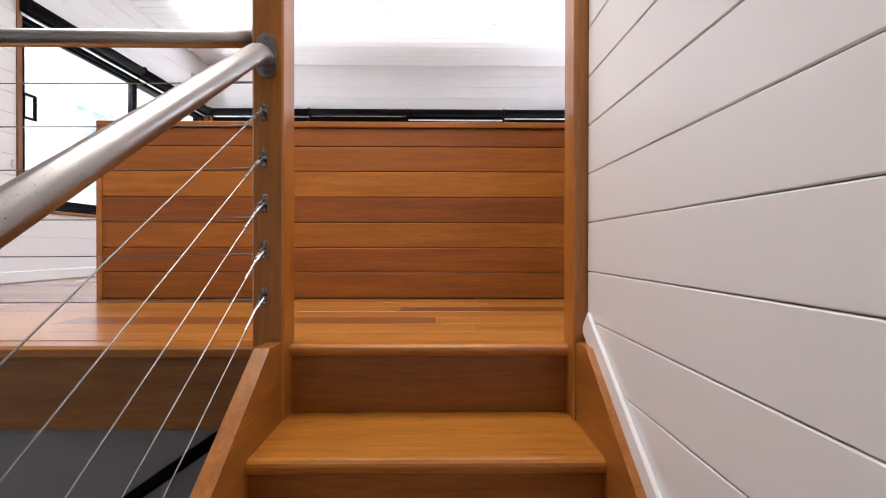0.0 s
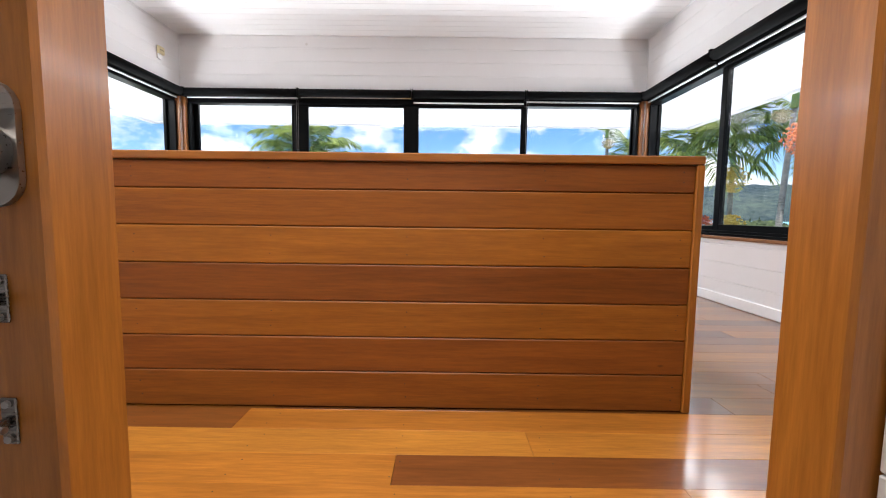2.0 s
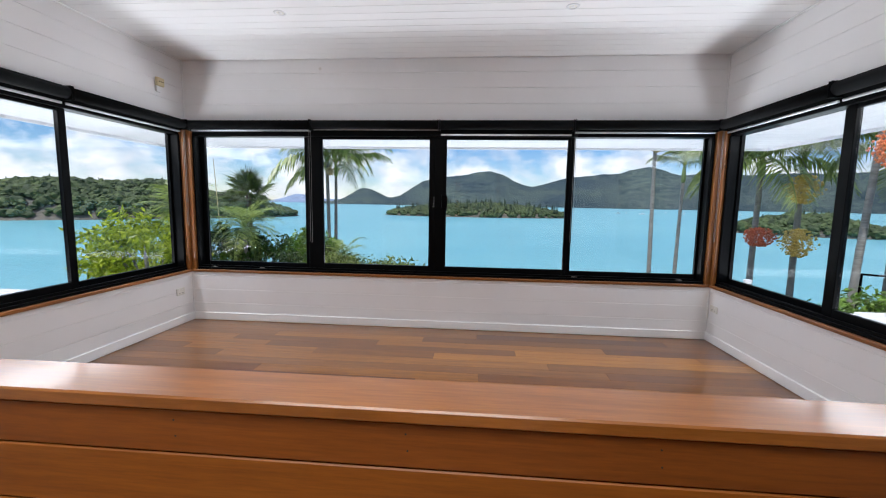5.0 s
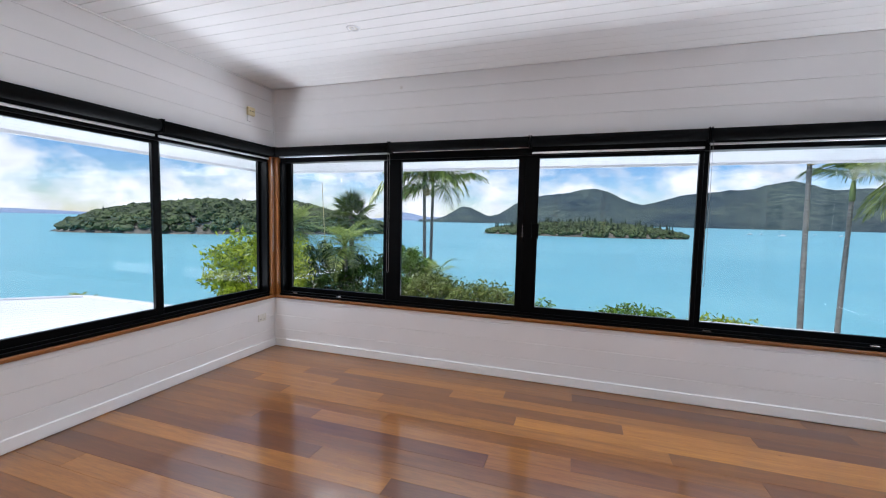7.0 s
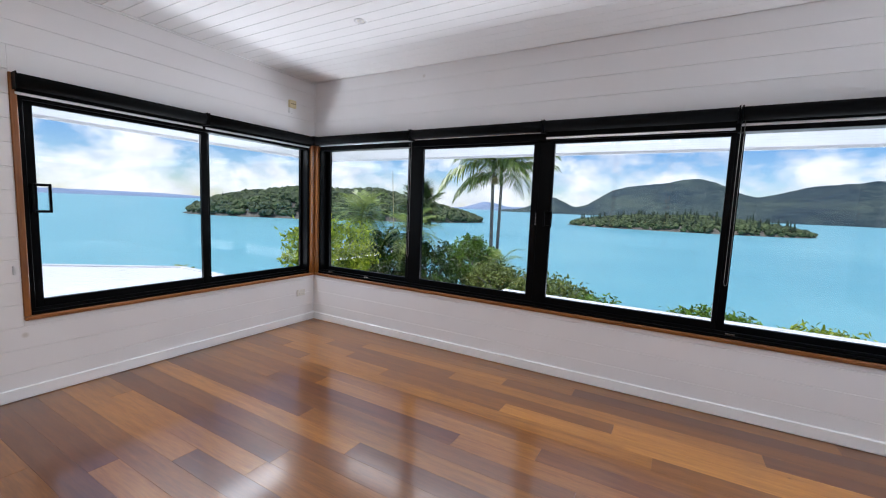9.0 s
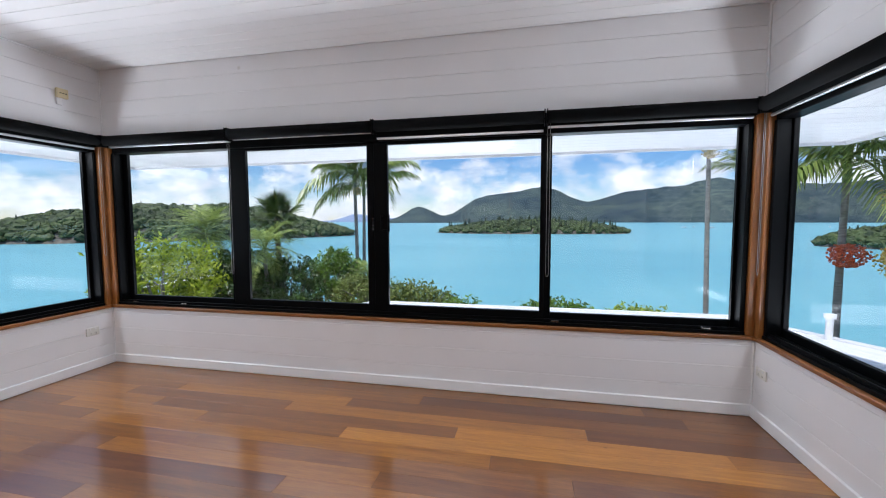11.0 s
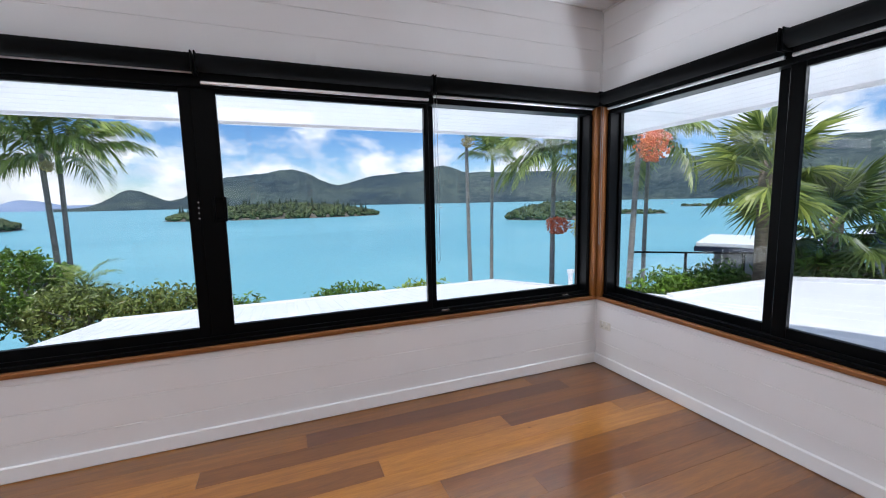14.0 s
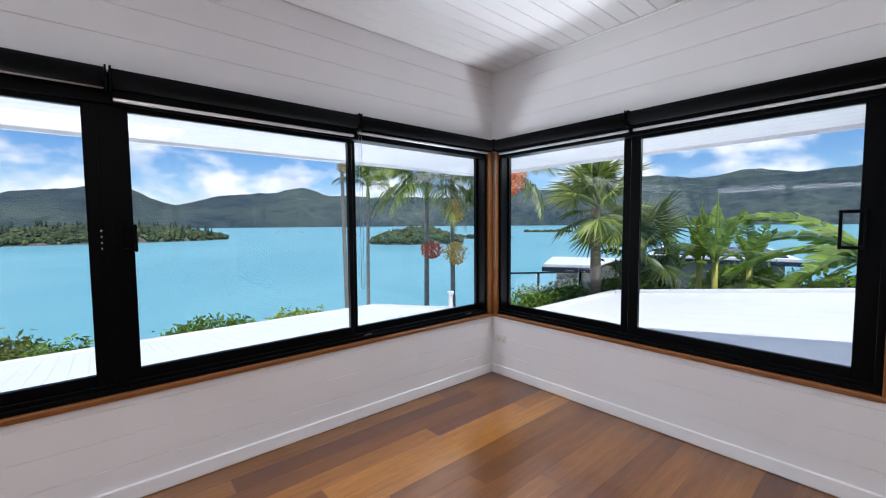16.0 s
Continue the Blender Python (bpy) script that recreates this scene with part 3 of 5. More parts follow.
# sloping skirting on the board wall above the stringer
bm = bmesh.new()
L = 3.9
put(bm, (0.466, -L, -0.036), (0.4775, 0.0, 0.036), 0.004, Matrix.Translation((0, 0.195, 0.078)) @ Matrix.Rotation(slope, 4, "X"))
structure("baseboard_stair", bm, M_SKIRT, "white gloss sloping skirting beside the stairs", "skirting")

# landing edge left of the stairs
structure("landing_nosing", box((W, EDGE - 0.012, -0.036), (-0.43, EDGE + 0.06, -0.0005), 0.008), M_TREAD, "varnished timber nosing along the landing edge", "trim")
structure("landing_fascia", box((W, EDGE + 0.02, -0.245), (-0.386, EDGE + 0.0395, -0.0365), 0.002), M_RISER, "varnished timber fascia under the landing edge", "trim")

# ---- posts, rail and wires ----
def newel(x0, x1, y0, y1, z0, label):
    return tagged(part("newel_post", box((x0, y0, z0), (x1, y1, CEIL - 0.002), 0.005), M_POST, None), label, "post")


newel(-0.424, -0.3395, 0.203, 0.29, -0.24, "square varnished timber post from landing to ceiling")
newel(0.441, 0.53, 0.203, 0.29, -0.24, "square varnished timber post at the wall end")

SL = 0.765
rail = thing("stair_handrail", (-0.383, 0.2, 0.75), "brushed stainless steel tube handrail sloping down the stairs", "handrail")
top = Vector((-0.383, 0.150, 0.772))
low = Vector((-0.383, -2.9, 0.772 - SL * 3.05))
part("tube", rope([top + Vector((0, 0.046, 0.004)), top + Vector((0, 0.03, 0.004)), top + Vector((0, 0.012, 0)), top + Vector((0, -0.012, -0.012)), low], 0.0235, 20), M_STEEL, rail, smooth=True)
plate = bmesh.new()
for zc in (-0.032, 0.032):
    tube(plate, (-0.383, 0.196, 0.783 + zc), (-0.383, 0.2025, 0.783 + zc), 0.027, 20)
put(plate, (-0.41, 0.196, 0.751), (-0.356, 0.2024, 0.815))
wall_plate = part("wall_plate", plate, M_STEEL, rail, "rounded steel fixing plate")
for zc in (-0.045, 0.045):
    part("screw", tube(bmesh.new(), (-0.383, 0.193, 0.783 + zc), (-0.383, 0.197, 0.783 + zc), 0.0055, 10), M_WIRE, wall_plate)
part("lower_post", box((-0.42, -2.95, -2.83), (-0.34, -2.86, -1.3), 0.004), M_POST, rail, "timber post at the foot of the stairs")

for z in (0.635, 0.511, 0.390, 0.266, 0.143):
    w = thing("stair_wire", (-0.389, 0.2, z), "thin stainless steel balustrade wire with its fork fixing", "wire", "sloping balustrade wires")
    end = Vector((-0.389, -2.86, z - SL * 3.04))
    a = Vector((-0.389, 0.172, z - 0.01))
    dirn = (end - a).normalized()
    part("cable", tube(bmesh.new(), a, end, 0.0015, 6), M_WIRE, w)
    part("swage", tube(bmesh.new(), a + dirn * 0.03, a + dirn * 0.10, 0.0032, 8), M_FORK, w)
    fork = bmesh.new()
    for s in (-0.0055, 0.0055):
        tube(fork, Vector((-0.389 + s, 0.186, z - 0.002)), a + dirn * 0.03 + Vector((s * 0.3, 0, 0)), 0.0028, 6)
    fork_ob = part("fork", fork, M_FORK, w)
    part("pin", tube(bmesh.new(), (-0.400, 0.186, z - 0.002), (-0.378, 0.186, z - 0.002), 0.0038, 8), M_STEEL, fork_ob)
    pl = bmesh.new()
    put(pl, (-0.397, 0.2, z - 0.024), (-0.381, 0.2028, z + 0.024), 0.001)
    put(pl, (-0.3915, 0.180, z - 0.007), (-0.3865, 0.2, z + 0.005), 0.001)
    saddle = part("saddle", pl, M_FORK, w)
    for s in (-0.018, 0.018):
        part("screw", tube(bmesh.new(), (-0.389, 0.197, z + s), (-0.389, 0.2005, z + s), 0.004, 8), M_STEEL, saddle)

hrail = thing("landing_handrail", (-1.8, 0.25, 0.85), "brushed stainless steel tube handrail along the landing edge", "handrail")
part("tube", tube(bmesh.new(), (W, 0.25, 0.852), (-0.424, 0.25, 0.852), 0.0235, 20), M_STEEL, hrail, smooth=True)
for x, s in ((-0.424, -1), (W, 1)):
    flange = part("flange", tube(bmesh.new(), (x + s * 0.0005, 0.25, 0.852), (x + s * 0.006, 0.25, 0.852), 0.036, 20), M_STEEL, hrail, "round steel fixing flange")
    for dy, dz in ((0.0, 0.029), (0.025, -0.015), (-0.025, -0.015)):
        part("screw", tube(bmesh.new(), (x + s * 0.005, 0.25 + dy, 0.852 + dz), (x + s * 0.008, 0.25 + dy, 0.852 + dz), 0.004, 8), M_WIRE, flange)
for k, z in enumerate((0.730, 0.610, 0.490, 0.352, 0.250, 0.123)):
    w = thing("landing_wire", (-1.8, 0.25, z), "thin stainless steel balustrade wire along the landing", "wire", "level balustrade wires")
    pts = [(W, 0.25, z), (-2.2, 0.25, z - 0.004), (-1.3, 0.25, z - 0.006), (-0.75, 0.25, z - 0.003), (-0.424, 0.25, z + 0.003)]
    part("cable", rope(pts, 0.0017, 6), M_WIRE, w)
    part("swage", tube(bmesh.new(), (-0.50, 0.25, z + 0.0015), (-0.424, 0.25, z + 0.003), 0.0034, 8), M_WIRE, w)

# lower flight handrail seen through the opening
lh = thing("lower_handrail", (-0.9, 0.3, -0.6), "dark tube handrail fixed to the lower wall", "handrail")
part("tube", tube(bmesh.new(), (-0.50, 0.29, -0.235), (-2.1, 0.29, -1.36), 0.018, 14), M_BLACK, lh, smooth=True)
for k in (0.15, 0.8):
    p = Vector((-0.50, 0.29, -0.235)).lerp(Vector((-2.1, 0.29, -1.36)), k)
    part("bracket", tube(bmesh.new(), p, p + Vector((0, 0.05, -0.02)), 0.007, 8), M_BLACK, lh)


# ---- fittings ----
def socket(f, u0, u1, z0, z1):
    s = thing("power_socket", f((u0 + u1) / 2, 0, z0), "white double power socket on the board wall", "socket", "power sockets")
    plate_ob = part("plate", edge_box(f, u0, u1, -0.010, -0.0003, z0, z1, 0.003), M_PLASTIC, s)
    for k in (0.3, 0.7):
        u = u0 + (u1 - u0) * k
        part("switch", edge_box(f, u - 0.006, u + 0.006, -0.013, -0.0095, z1 - 0.022, z1 - 0.008, 0.001), M_SKIRT, plate_ob)
        for o in (-0.006, 0.006):
            part("slot", edge_box(f, u + o - 0.0012, u + o + 0.0012, -0.0108, -0.0095, z0 + 0.015, z0 + 0.028), M_SLOT, plate_ob)


socket(west, 4.47, 4.585, 0.315, 0.39)
socket(east, 4.56, 4.675, 0.31, 0.375)
det = thing("wall_sensor", west(4.39, 0, 2.37), "small cream plastic control box high on the wall", "control box")
det_body = part("body", edge_box(west, 4.35, 4.44, -0.032, -0.0003, 2.43, 2.51, 0.006), M_CREAM, det)
for u in (4.368, 4.39, 4.412):
    part("slot", edge_box(west, u, u + 0.012, -0.0335, -0.0315, 2.466, 2.474), M_SLOT, det_body)
part("lower_cover", edge_box(west, 4.352, 4.40, -0.02, -0.0003, 2.37, 2.429, 0.004), M_SKIRT, det)


def downlight(x, y):
    d = thing("downlight", (x, y, CEIL), "small round recessed downlight, switched off", "downlight", "ceiling downlights")
    ring = bmesh.new()
    n = 28
    prof = [(0.030, 0.0), (0.034, -0.006), (0.046, -0.006), (0.05, -0.0005)]
    rings = [[ring.verts.new((x + r * math.cos(2 * math.pi * k / n), y + r * math.sin(2 * math.pi * k / n), CEIL + z)) for k in range(n)] for r, z in prof]
    for a, b in zip(rings, rings[1:]):
        for k in range(n):
            ring.faces.new((a[k], a[(k + 1) % n], b[(k + 1) % n], b[k]))
    part("rim", ring, M_ALU, d, "pale satin metal rim", smooth=True)
    lens = part("lens", tube(bmesh.new(), (x, y, CEIL - 0.0015), (x, y, CEIL - 0.0003), 0.03, 24), M_PLASTIC, d)
    part("bulb", tube(bmesh.new(), (x, y, CEIL - 0.005), (x, y, CEIL - 0.001), 0.014, 16), M_ALU, lens)


downlight(-1.515, 3.717)
downlight(0.70, 3.717)
for u, z in ((2.165, 0.89),):
    part("cord_cleat", edge_box(west, u - 0.006, u + 0.006, -0.02, 0.0, z - 0.03, z + 0.03, 0.003), M_ALU, win_w, "small cord cleat")

# ---- outside: roofs and eaves ----
eave = bmesh.new()
OUT = 1.45
x0, x1, y1 = W - OUT, E + OUT, N + OUT + 0.12
ZS = 2.13
for lo, hi in (((x0, N + T, ZS), (x1, y1, ZS + 0.03)), ((x0, S, ZS), (W - T, N + T, ZS + 0.03)), ((E + T, S, ZS), (x1, N + T, ZS + 0.03))):
    put(eave, lo, hi)
eaves = structure("eaves_soffit", eave, M_SOFFIT, "white painted lined eaves over the windows", "eaves")
for k in range(9):
    o = 0.02 + k * 0.158
    bm = box((x0 + 0.02, N + T + o, ZS - 0.010), (x1 - 0.02, N + T + o + 0.152, ZS - 0.0005), 0.003)
    part("soffit_board", bm, M_SOFFIT, eaves)
    if k < 8:
        part("soffit_board", box((W - T - o - 0.152, S, ZS - 0.010), (W - T - o, N + T, ZS - 0.0005), 0.003), M_SOFFIT, eaves)
        part("soffit_board", box((E + T + o, S, ZS - 0.010), (E + T + o + 0.152, N + T, ZS - 0.0005), 0.003), M_SOFFIT, eaves)
fas = bmesh.new()
put(fas, (x0 - 0.02, y1, ZS - 0.04), (x1 + 0.02, y1 + 0.025, ZS + 0.18), 0.003)
put(fas, (x0 - 0.025, S, ZS - 0.04), (x0, y1, ZS + 0.18), 0.003)
put(fas, (x1, S, ZS - 0.04), (x1 + 0.025, y1, ZS + 0.18), 0.003)
structure("eaves_fascia", fas, M_FASCIA, "white painted fascia along the eaves", "eaves")
upper = bmesh.new()
rf = [upper.verts.new(p) for p in ((x0 - 0.1, S - 0.3, 2.4), (x1 + 0.1, S - 0.3, 2.4), (x1 + 0.1, y1 + 0.1, 2.33), (x0 - 0.1, y1 + 0.1, 2.33))]
ridge = [upper.verts.new(p) for p in ((-0.4, S - 0.3, 4.3), (-0.4, 2.5, 4.3))]
for q in ((rf[0], ridge[0], ridge[1], rf[3]), (rf[1], rf[2], ridge[1], ridge[0]), (rf[2], rf[3], ridge[1]), (rf[0], rf[1], ridge[0])):
    upper.faces.new(q)
structure("upper_roof", upper, M_ROOF, "pale metal hipped roof over the room", "roof")


def roof_z(y):
    return -0.126 * (y - 5.5)


def roof_sheet(bm, x0, x1, y0, y1, pitch=0.19, rib=0.006):
    """Ribbed metal sheeting falling towards the water."""
    n = int((x1 - x0) / pitch)
    for i in range(n):
        a, b = x0 + (x1 - x0) * i / n, x0 + (x1 - x0) * (i + 1) / n
        xs = [(a, 0.0), (b - 0.05, 0.0), (b - 0.038, rib), (b - 0.012, rib), (b, 0.0)]
        lo = [bm.verts.new((x, y0, roof_z(y0) + h)) for x, h in xs]
        hi = [bm.verts.new((x, y1, roof_z(y1) + h)) for x, h in xs]
        for k in range(4):
            bm.faces.new((lo[k], lo[k + 1], hi[k + 1], hi[k]))


lower_bm = bmesh.new()
roof_sheet(lower_bm, W - T, 5.2, N + T, 11.5)
roof_sheet(lower_bm, E + T, 8.0, 1.2, N + T, 0.4, 0.002)
roof_sheet(lower_bm, 5.2, 8.0, N + T, 6.3, 0.4, 0.002)
roof_sheet(lower_bm, -8.0, W - T, 1.2, 5.7)
lower_roof = structure("lower_roof", lower_bm, M_ROOF, "sunlit white ribbed metal roof below the windows", "roof")


def capping(name, pts, w, h):
    bm = bmesh.new()
    for a, b in zip(pts, pts[1:]):
        a, b = Vector(a), Vector(b)
        m = Matrix.Translation((a + b) / 2) @ (b - a).to_track_quat("Y", "Z").to_matrix().to_4x4()
        put(bm, (-w / 2, -(b - a).length / 2, -h), (w / 2, (b - a).length / 2, h * 0.4), 0.01, m)
    part(name, bm, M_FASCIA, lower_roof, "white metal capping")


capping("capping", [(8.0, 1.2, roof_z(1.2) + 0.03), (8.0, 6.3, roof_z(6.3) + 0.03)], 0.18, 0.08)
capping("capping", [(5.2, 6.3, roof_z(6.3) + 0.03), (8.0, 6.3, roof_z(6.3) + 0.03)], 0.12, 0.07)
capping("capping", [(W - T, 11.5, roof_z(11.5)), (5.2, 11.5, roof_z(11.5))], 0.14, 0.07)
capping("capping", [(5.2, 6.3, roof_z(6.3)), (5.2, 11.5, roof_z(11.5))], 0.12, 0.07)
capping("capping", [(-8.0, 1.2, roof_z(1.2)), (-8.0, 5.7, roof_z(5.7))], 0.12, 0.07)
capping("capping", [(-8.0, 5.7, roof_z(5.7)), (W - T, 5.7, roof_z(5.7))], 0.12, 0.07)
house = bmesh.new()
put(house, (W - T, N + T, -7.0), (5.0, 11.2, roof_z(11.2) - 0.15))
put(house, (E + T, 1.3, -7.0), (7.8, 6.1, roof_z(6.1) - 0.15))
put(house, (-7.8, 1.3, -7.0), (W - T, 5.5, roof_z(5.5) - 0.15))
structure("lower_house", house, M_FASCIA, "white walls of the storey below", "house")
vent = thing("vent_pipe", (5.05, 8.3, roof_z(8.3)), "white plastic vent pipe standing on the roof", "vent pipe")
part("pipe", tube(bmesh.new(), (5.05, 8.3, roof_z(8.3) - 0.05), (5.05, 8.3, roof_z(8.3) + 0.32), 0.045, 14), M_FASCIA, vent)
part("cap", tube(bmesh.new(), (5.05, 8.3, roof_z(8.3) + 0.32), (5.05, 8.3, roof_z(8.3) + 0.38), 0.07, 14), M_FASCIA, vent)
# ---- outside: ground, sea, distance ----
SEA = -14.0


def ground_z(x, y):
    r = math.hypot(x - 0.5, y - 2.0)
    z = -3.9 - 0.27 * max(0.0, r - 10) - 0.25 * noise.noise(Vector((x * 0.2, y * 0.2, 0)))
    return max(z, SEA - 4)


M_SOIL = rough_mat("leafy_soil", (0.03, 0.045, 0.015), (0.10, 0.10, 0.05), 1.6, bump=0.6, dist=0.05)


def polar_sheet(radii, a0, a1, n, height):
    bm = bmesh.new()
    rings = []
    for r in radii:
        rings.append([bm.verts.new((r * math.sin(radians(a0 + (a1 - a0) * k / n)), r * math.cos(radians(a0 + (a1 - a0) * k / n)), height(r, a0 + (a1 - a0) * k / n))) for k in range(n + 1)])
    for a, b in zip(rings, rings[1:]):
        for k in range(n):
            bm.faces.new((a[k], a[k + 1], b[k + 1], b[k]))
    return bm


gb = polar_sheet([0.5, 4, 7, 9, 11, 13, 15, 18, 21, 25, 30, 36, 44, 52, 64], -180, 180, 72, lambda r, a: ground_z(r * math.sin(radians(a)), 3 + r * math.cos(radians(a))))
bmesh.ops.remove_doubles(gb, verts=gb.verts, dist=1e-4)
structure("ground", gb, M_SOIL, "steep planted garden slope falling to the sea", "ground", smooth=True)


def sea_material():
    m, nt, p = node_mat("turquoise_sea")
    tc = nt.nodes.new("ShaderNodeTexCoord")
    mp = add(nt, "Mapping", Scale=(0.006, 0.012, 1))
    n = add(nt, "TexNoise", Scale=1.0, Detail=10.0, Roughness=0.68)
    nt.links.new(tc.outputs["Object"], mp.inputs["Vector"])
    nt.links.new(mp.outputs[0], n.inputs["Vector"])
    r = ramp_of(nt, [(0.3, (0.125, 0.365, 0.435)), (0.7, (0.22, 0.49, 0.53))])
    nt.links.new(n.outputs["Fac"], r.inputs[0])
    nt.links.new(r.outputs[0], p.inputs["Base Color"])
    p.inputs["Roughness"].default_value = 0.35
    p.inputs["IOR"].default_value = 1.2
    w = add(nt, "TexNoise", Scale=0.35, Detail=5.0, Roughness=0.65)
    nt.links.new(tc.outputs["Object"], w.inputs["Vector"])
    b = add(nt, "Bump", Strength=0.5, Distance=0.6)
    nt.links.new(w.outputs["Fac"], b.inputs["Height"])
    nt.links.new(b.outputs[0], p.inputs["Normal"])
    return m


sb = polar_sheet([30, 80, 160, 320, 640, 1200, 2200, 3600, 4850], -180, 180, 96, lambda r, a: SEA)
structure("water", sb, sea_material(), "calm turquoise bay reaching to the horizon", "sea")

# forested ranges across the bay: each a swell of given bearing, breadth and rise, in degrees
SWELLS = [(-15.4, 2.7, 1.9), (-8, 3, 2.1), (-4.5, 3, 2.2), (0, 4, 3.5), (4, 3.6, 2.3), (10.5, 4, 2.7), (16, 4, 3.3), (21.5, 3.6, 3.6), (27, 4.5, 2.8), (34, 6, 2.9), (44, 8, 3.1), (54, 8, 3.8), (64, 6, 3.9), (70, 5, 3.5), (77, 5, 4.1), (86, 8, 4.4), (100, 12, 3.5), (120, 16, 4.8)]


def crest(a):
    return max(sum(h * math.exp(-(((a - c) / w) ** 2)) for c, w, h in SWELLS), 0.0)


def range_height(r, a):
    s = (r - 2500) / 800.0
    shape = min(1.0, max(0.0, s)) if s < 1 else max(0.0, 1 - 0.2 * (s - 1))
    shape = shape ** 0.85
    x, y = r * math.sin(radians(a)), r * math.cos(radians(a))
    rough = noise.fractal(Vector((x / 300, y / 300, 2.0)), 0.8, 2.0, 6)
    fine = noise.noise(Vector((x / 45, y / 45, 5)))
    top_z = 3300 * math.tan(radians(crest(a)))
    return SEA - 3 + shape * (top_z + 15) * (1 + 0.2 * rough * (1 - 0.75 * shape)) + (6 * fine + 25 * rough * (1 - shape)) * min(1, shape * 3)


def range_material():
    m, nt, p = node_mat("hazy_forest")
    tc = nt.nodes.new("ShaderNodeTexCoord")
    n = add(nt, "TexNoise", Scale=0.02, Detail=10.0, Roughness=0.76)
    n2 = add(nt, "TexNoise", Scale=0.0025, Detail=4.0)
    for q in (n, n2):
        nt.links.new(tc.outputs["Object"], q.inputs["Vector"])
    # blue in these greens is air haze painted into the base colour
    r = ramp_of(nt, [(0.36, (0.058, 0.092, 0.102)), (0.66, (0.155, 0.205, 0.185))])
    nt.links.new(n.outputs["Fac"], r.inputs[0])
    # broad darker blue patches put relief shade into the colour
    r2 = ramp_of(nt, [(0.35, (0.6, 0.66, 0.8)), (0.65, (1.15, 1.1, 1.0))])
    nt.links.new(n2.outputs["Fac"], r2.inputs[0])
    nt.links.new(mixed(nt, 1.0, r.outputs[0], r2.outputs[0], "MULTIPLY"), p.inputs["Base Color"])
    p.inputs["Roughness"].default_value = 0.9
    p.inputs["Specular IOR Level"].default_value = 0.1
    b = add(nt, "Bump", Strength=1.0, Distance=34.0)
    nt.links.new(n.outputs["Fac"], b.inputs["Height"])
    nt.links.new(b.outputs[0], p.inputs["Normal"])
    return m


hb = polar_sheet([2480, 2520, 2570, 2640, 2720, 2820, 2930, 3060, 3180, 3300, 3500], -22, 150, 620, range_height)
structure("backdrop_hills", hb, range_material(), "forested green hills across the bay with blue haze in their colour", "hills", smooth=True)

# pale low ranges on the horizon, distance haze painted into their blue
M_FAR = rough_mat("hazed_range", (0.20, 0.27, 0.40), (0.26, 0.33, 0.46), 0.002, rough=0.9, bump=0.2, dist=5.0)


def far_height(r, a):
    lift = 0.32 * math.exp(-(((a + 74) / 7) ** 2)) + 0.22 * math.exp(-(((a + 65) / 5) ** 2)) + 0.95 * math.exp(-(((a + 24) / 2.2) ** 2)) + 0.35 * math.exp(-(((a + 19) / 3) ** 2)) + 0.5 * math.exp(-(((a + 105) / 14) ** 2))
    s = min(1.0, max(0.0, (r - 4300) / 300))
    return SEA - 4 + s * (4 + 4600 * math.tan(radians(lift + 0.17)) * (1 + 0.12 * noise.noise(Vector((a * 0.7, 0, 0)))))


structure("backdrop_ranges", polar_sheet([4290, 4310, 4400, 4600, 4700], -150, -14, 340, far_height), M_FAR, "low ranges on the horizon, haze painted as pale blue", "hills", smooth=True)

# wooded islands
M_CANOPY = leafy("island_canopy", (0.014, 0.030, 0.012), (0.10, 0.135, 0.045), 0.7, 0.05, 0.1)
M_PINE = leafy("island_pine", (0.012, 0.028, 0.014), (0.035, 0.06, 0.03), 0.8, 0.1, 0.05)
M_SHORE = rough_mat("island_shore", (0.06, 0.055, 0.04), (0.2, 0.18, 0.15), 0.3, bump=0.8, dist=0.6)
ICO = bmesh.new()
bmesh.ops.create_icosphere(ICO, subdivisions=2, radius=1.0)
ICO_V = np.array([v.co[:] for v in ICO.verts])
ICO_F = np.array([[v.index for v in f.verts] for f in ICO.faces])
ICO.free()


def joined(name, verts, faces, material, smooth=False):
    me = bpy.data.meshes.new(name)
    me.from_pydata([tuple(v) for v in verts], [], [tuple(f) for f in faces])
    me.materials.append(material)
    if smooth:
        me.shade_smooth()
    return me


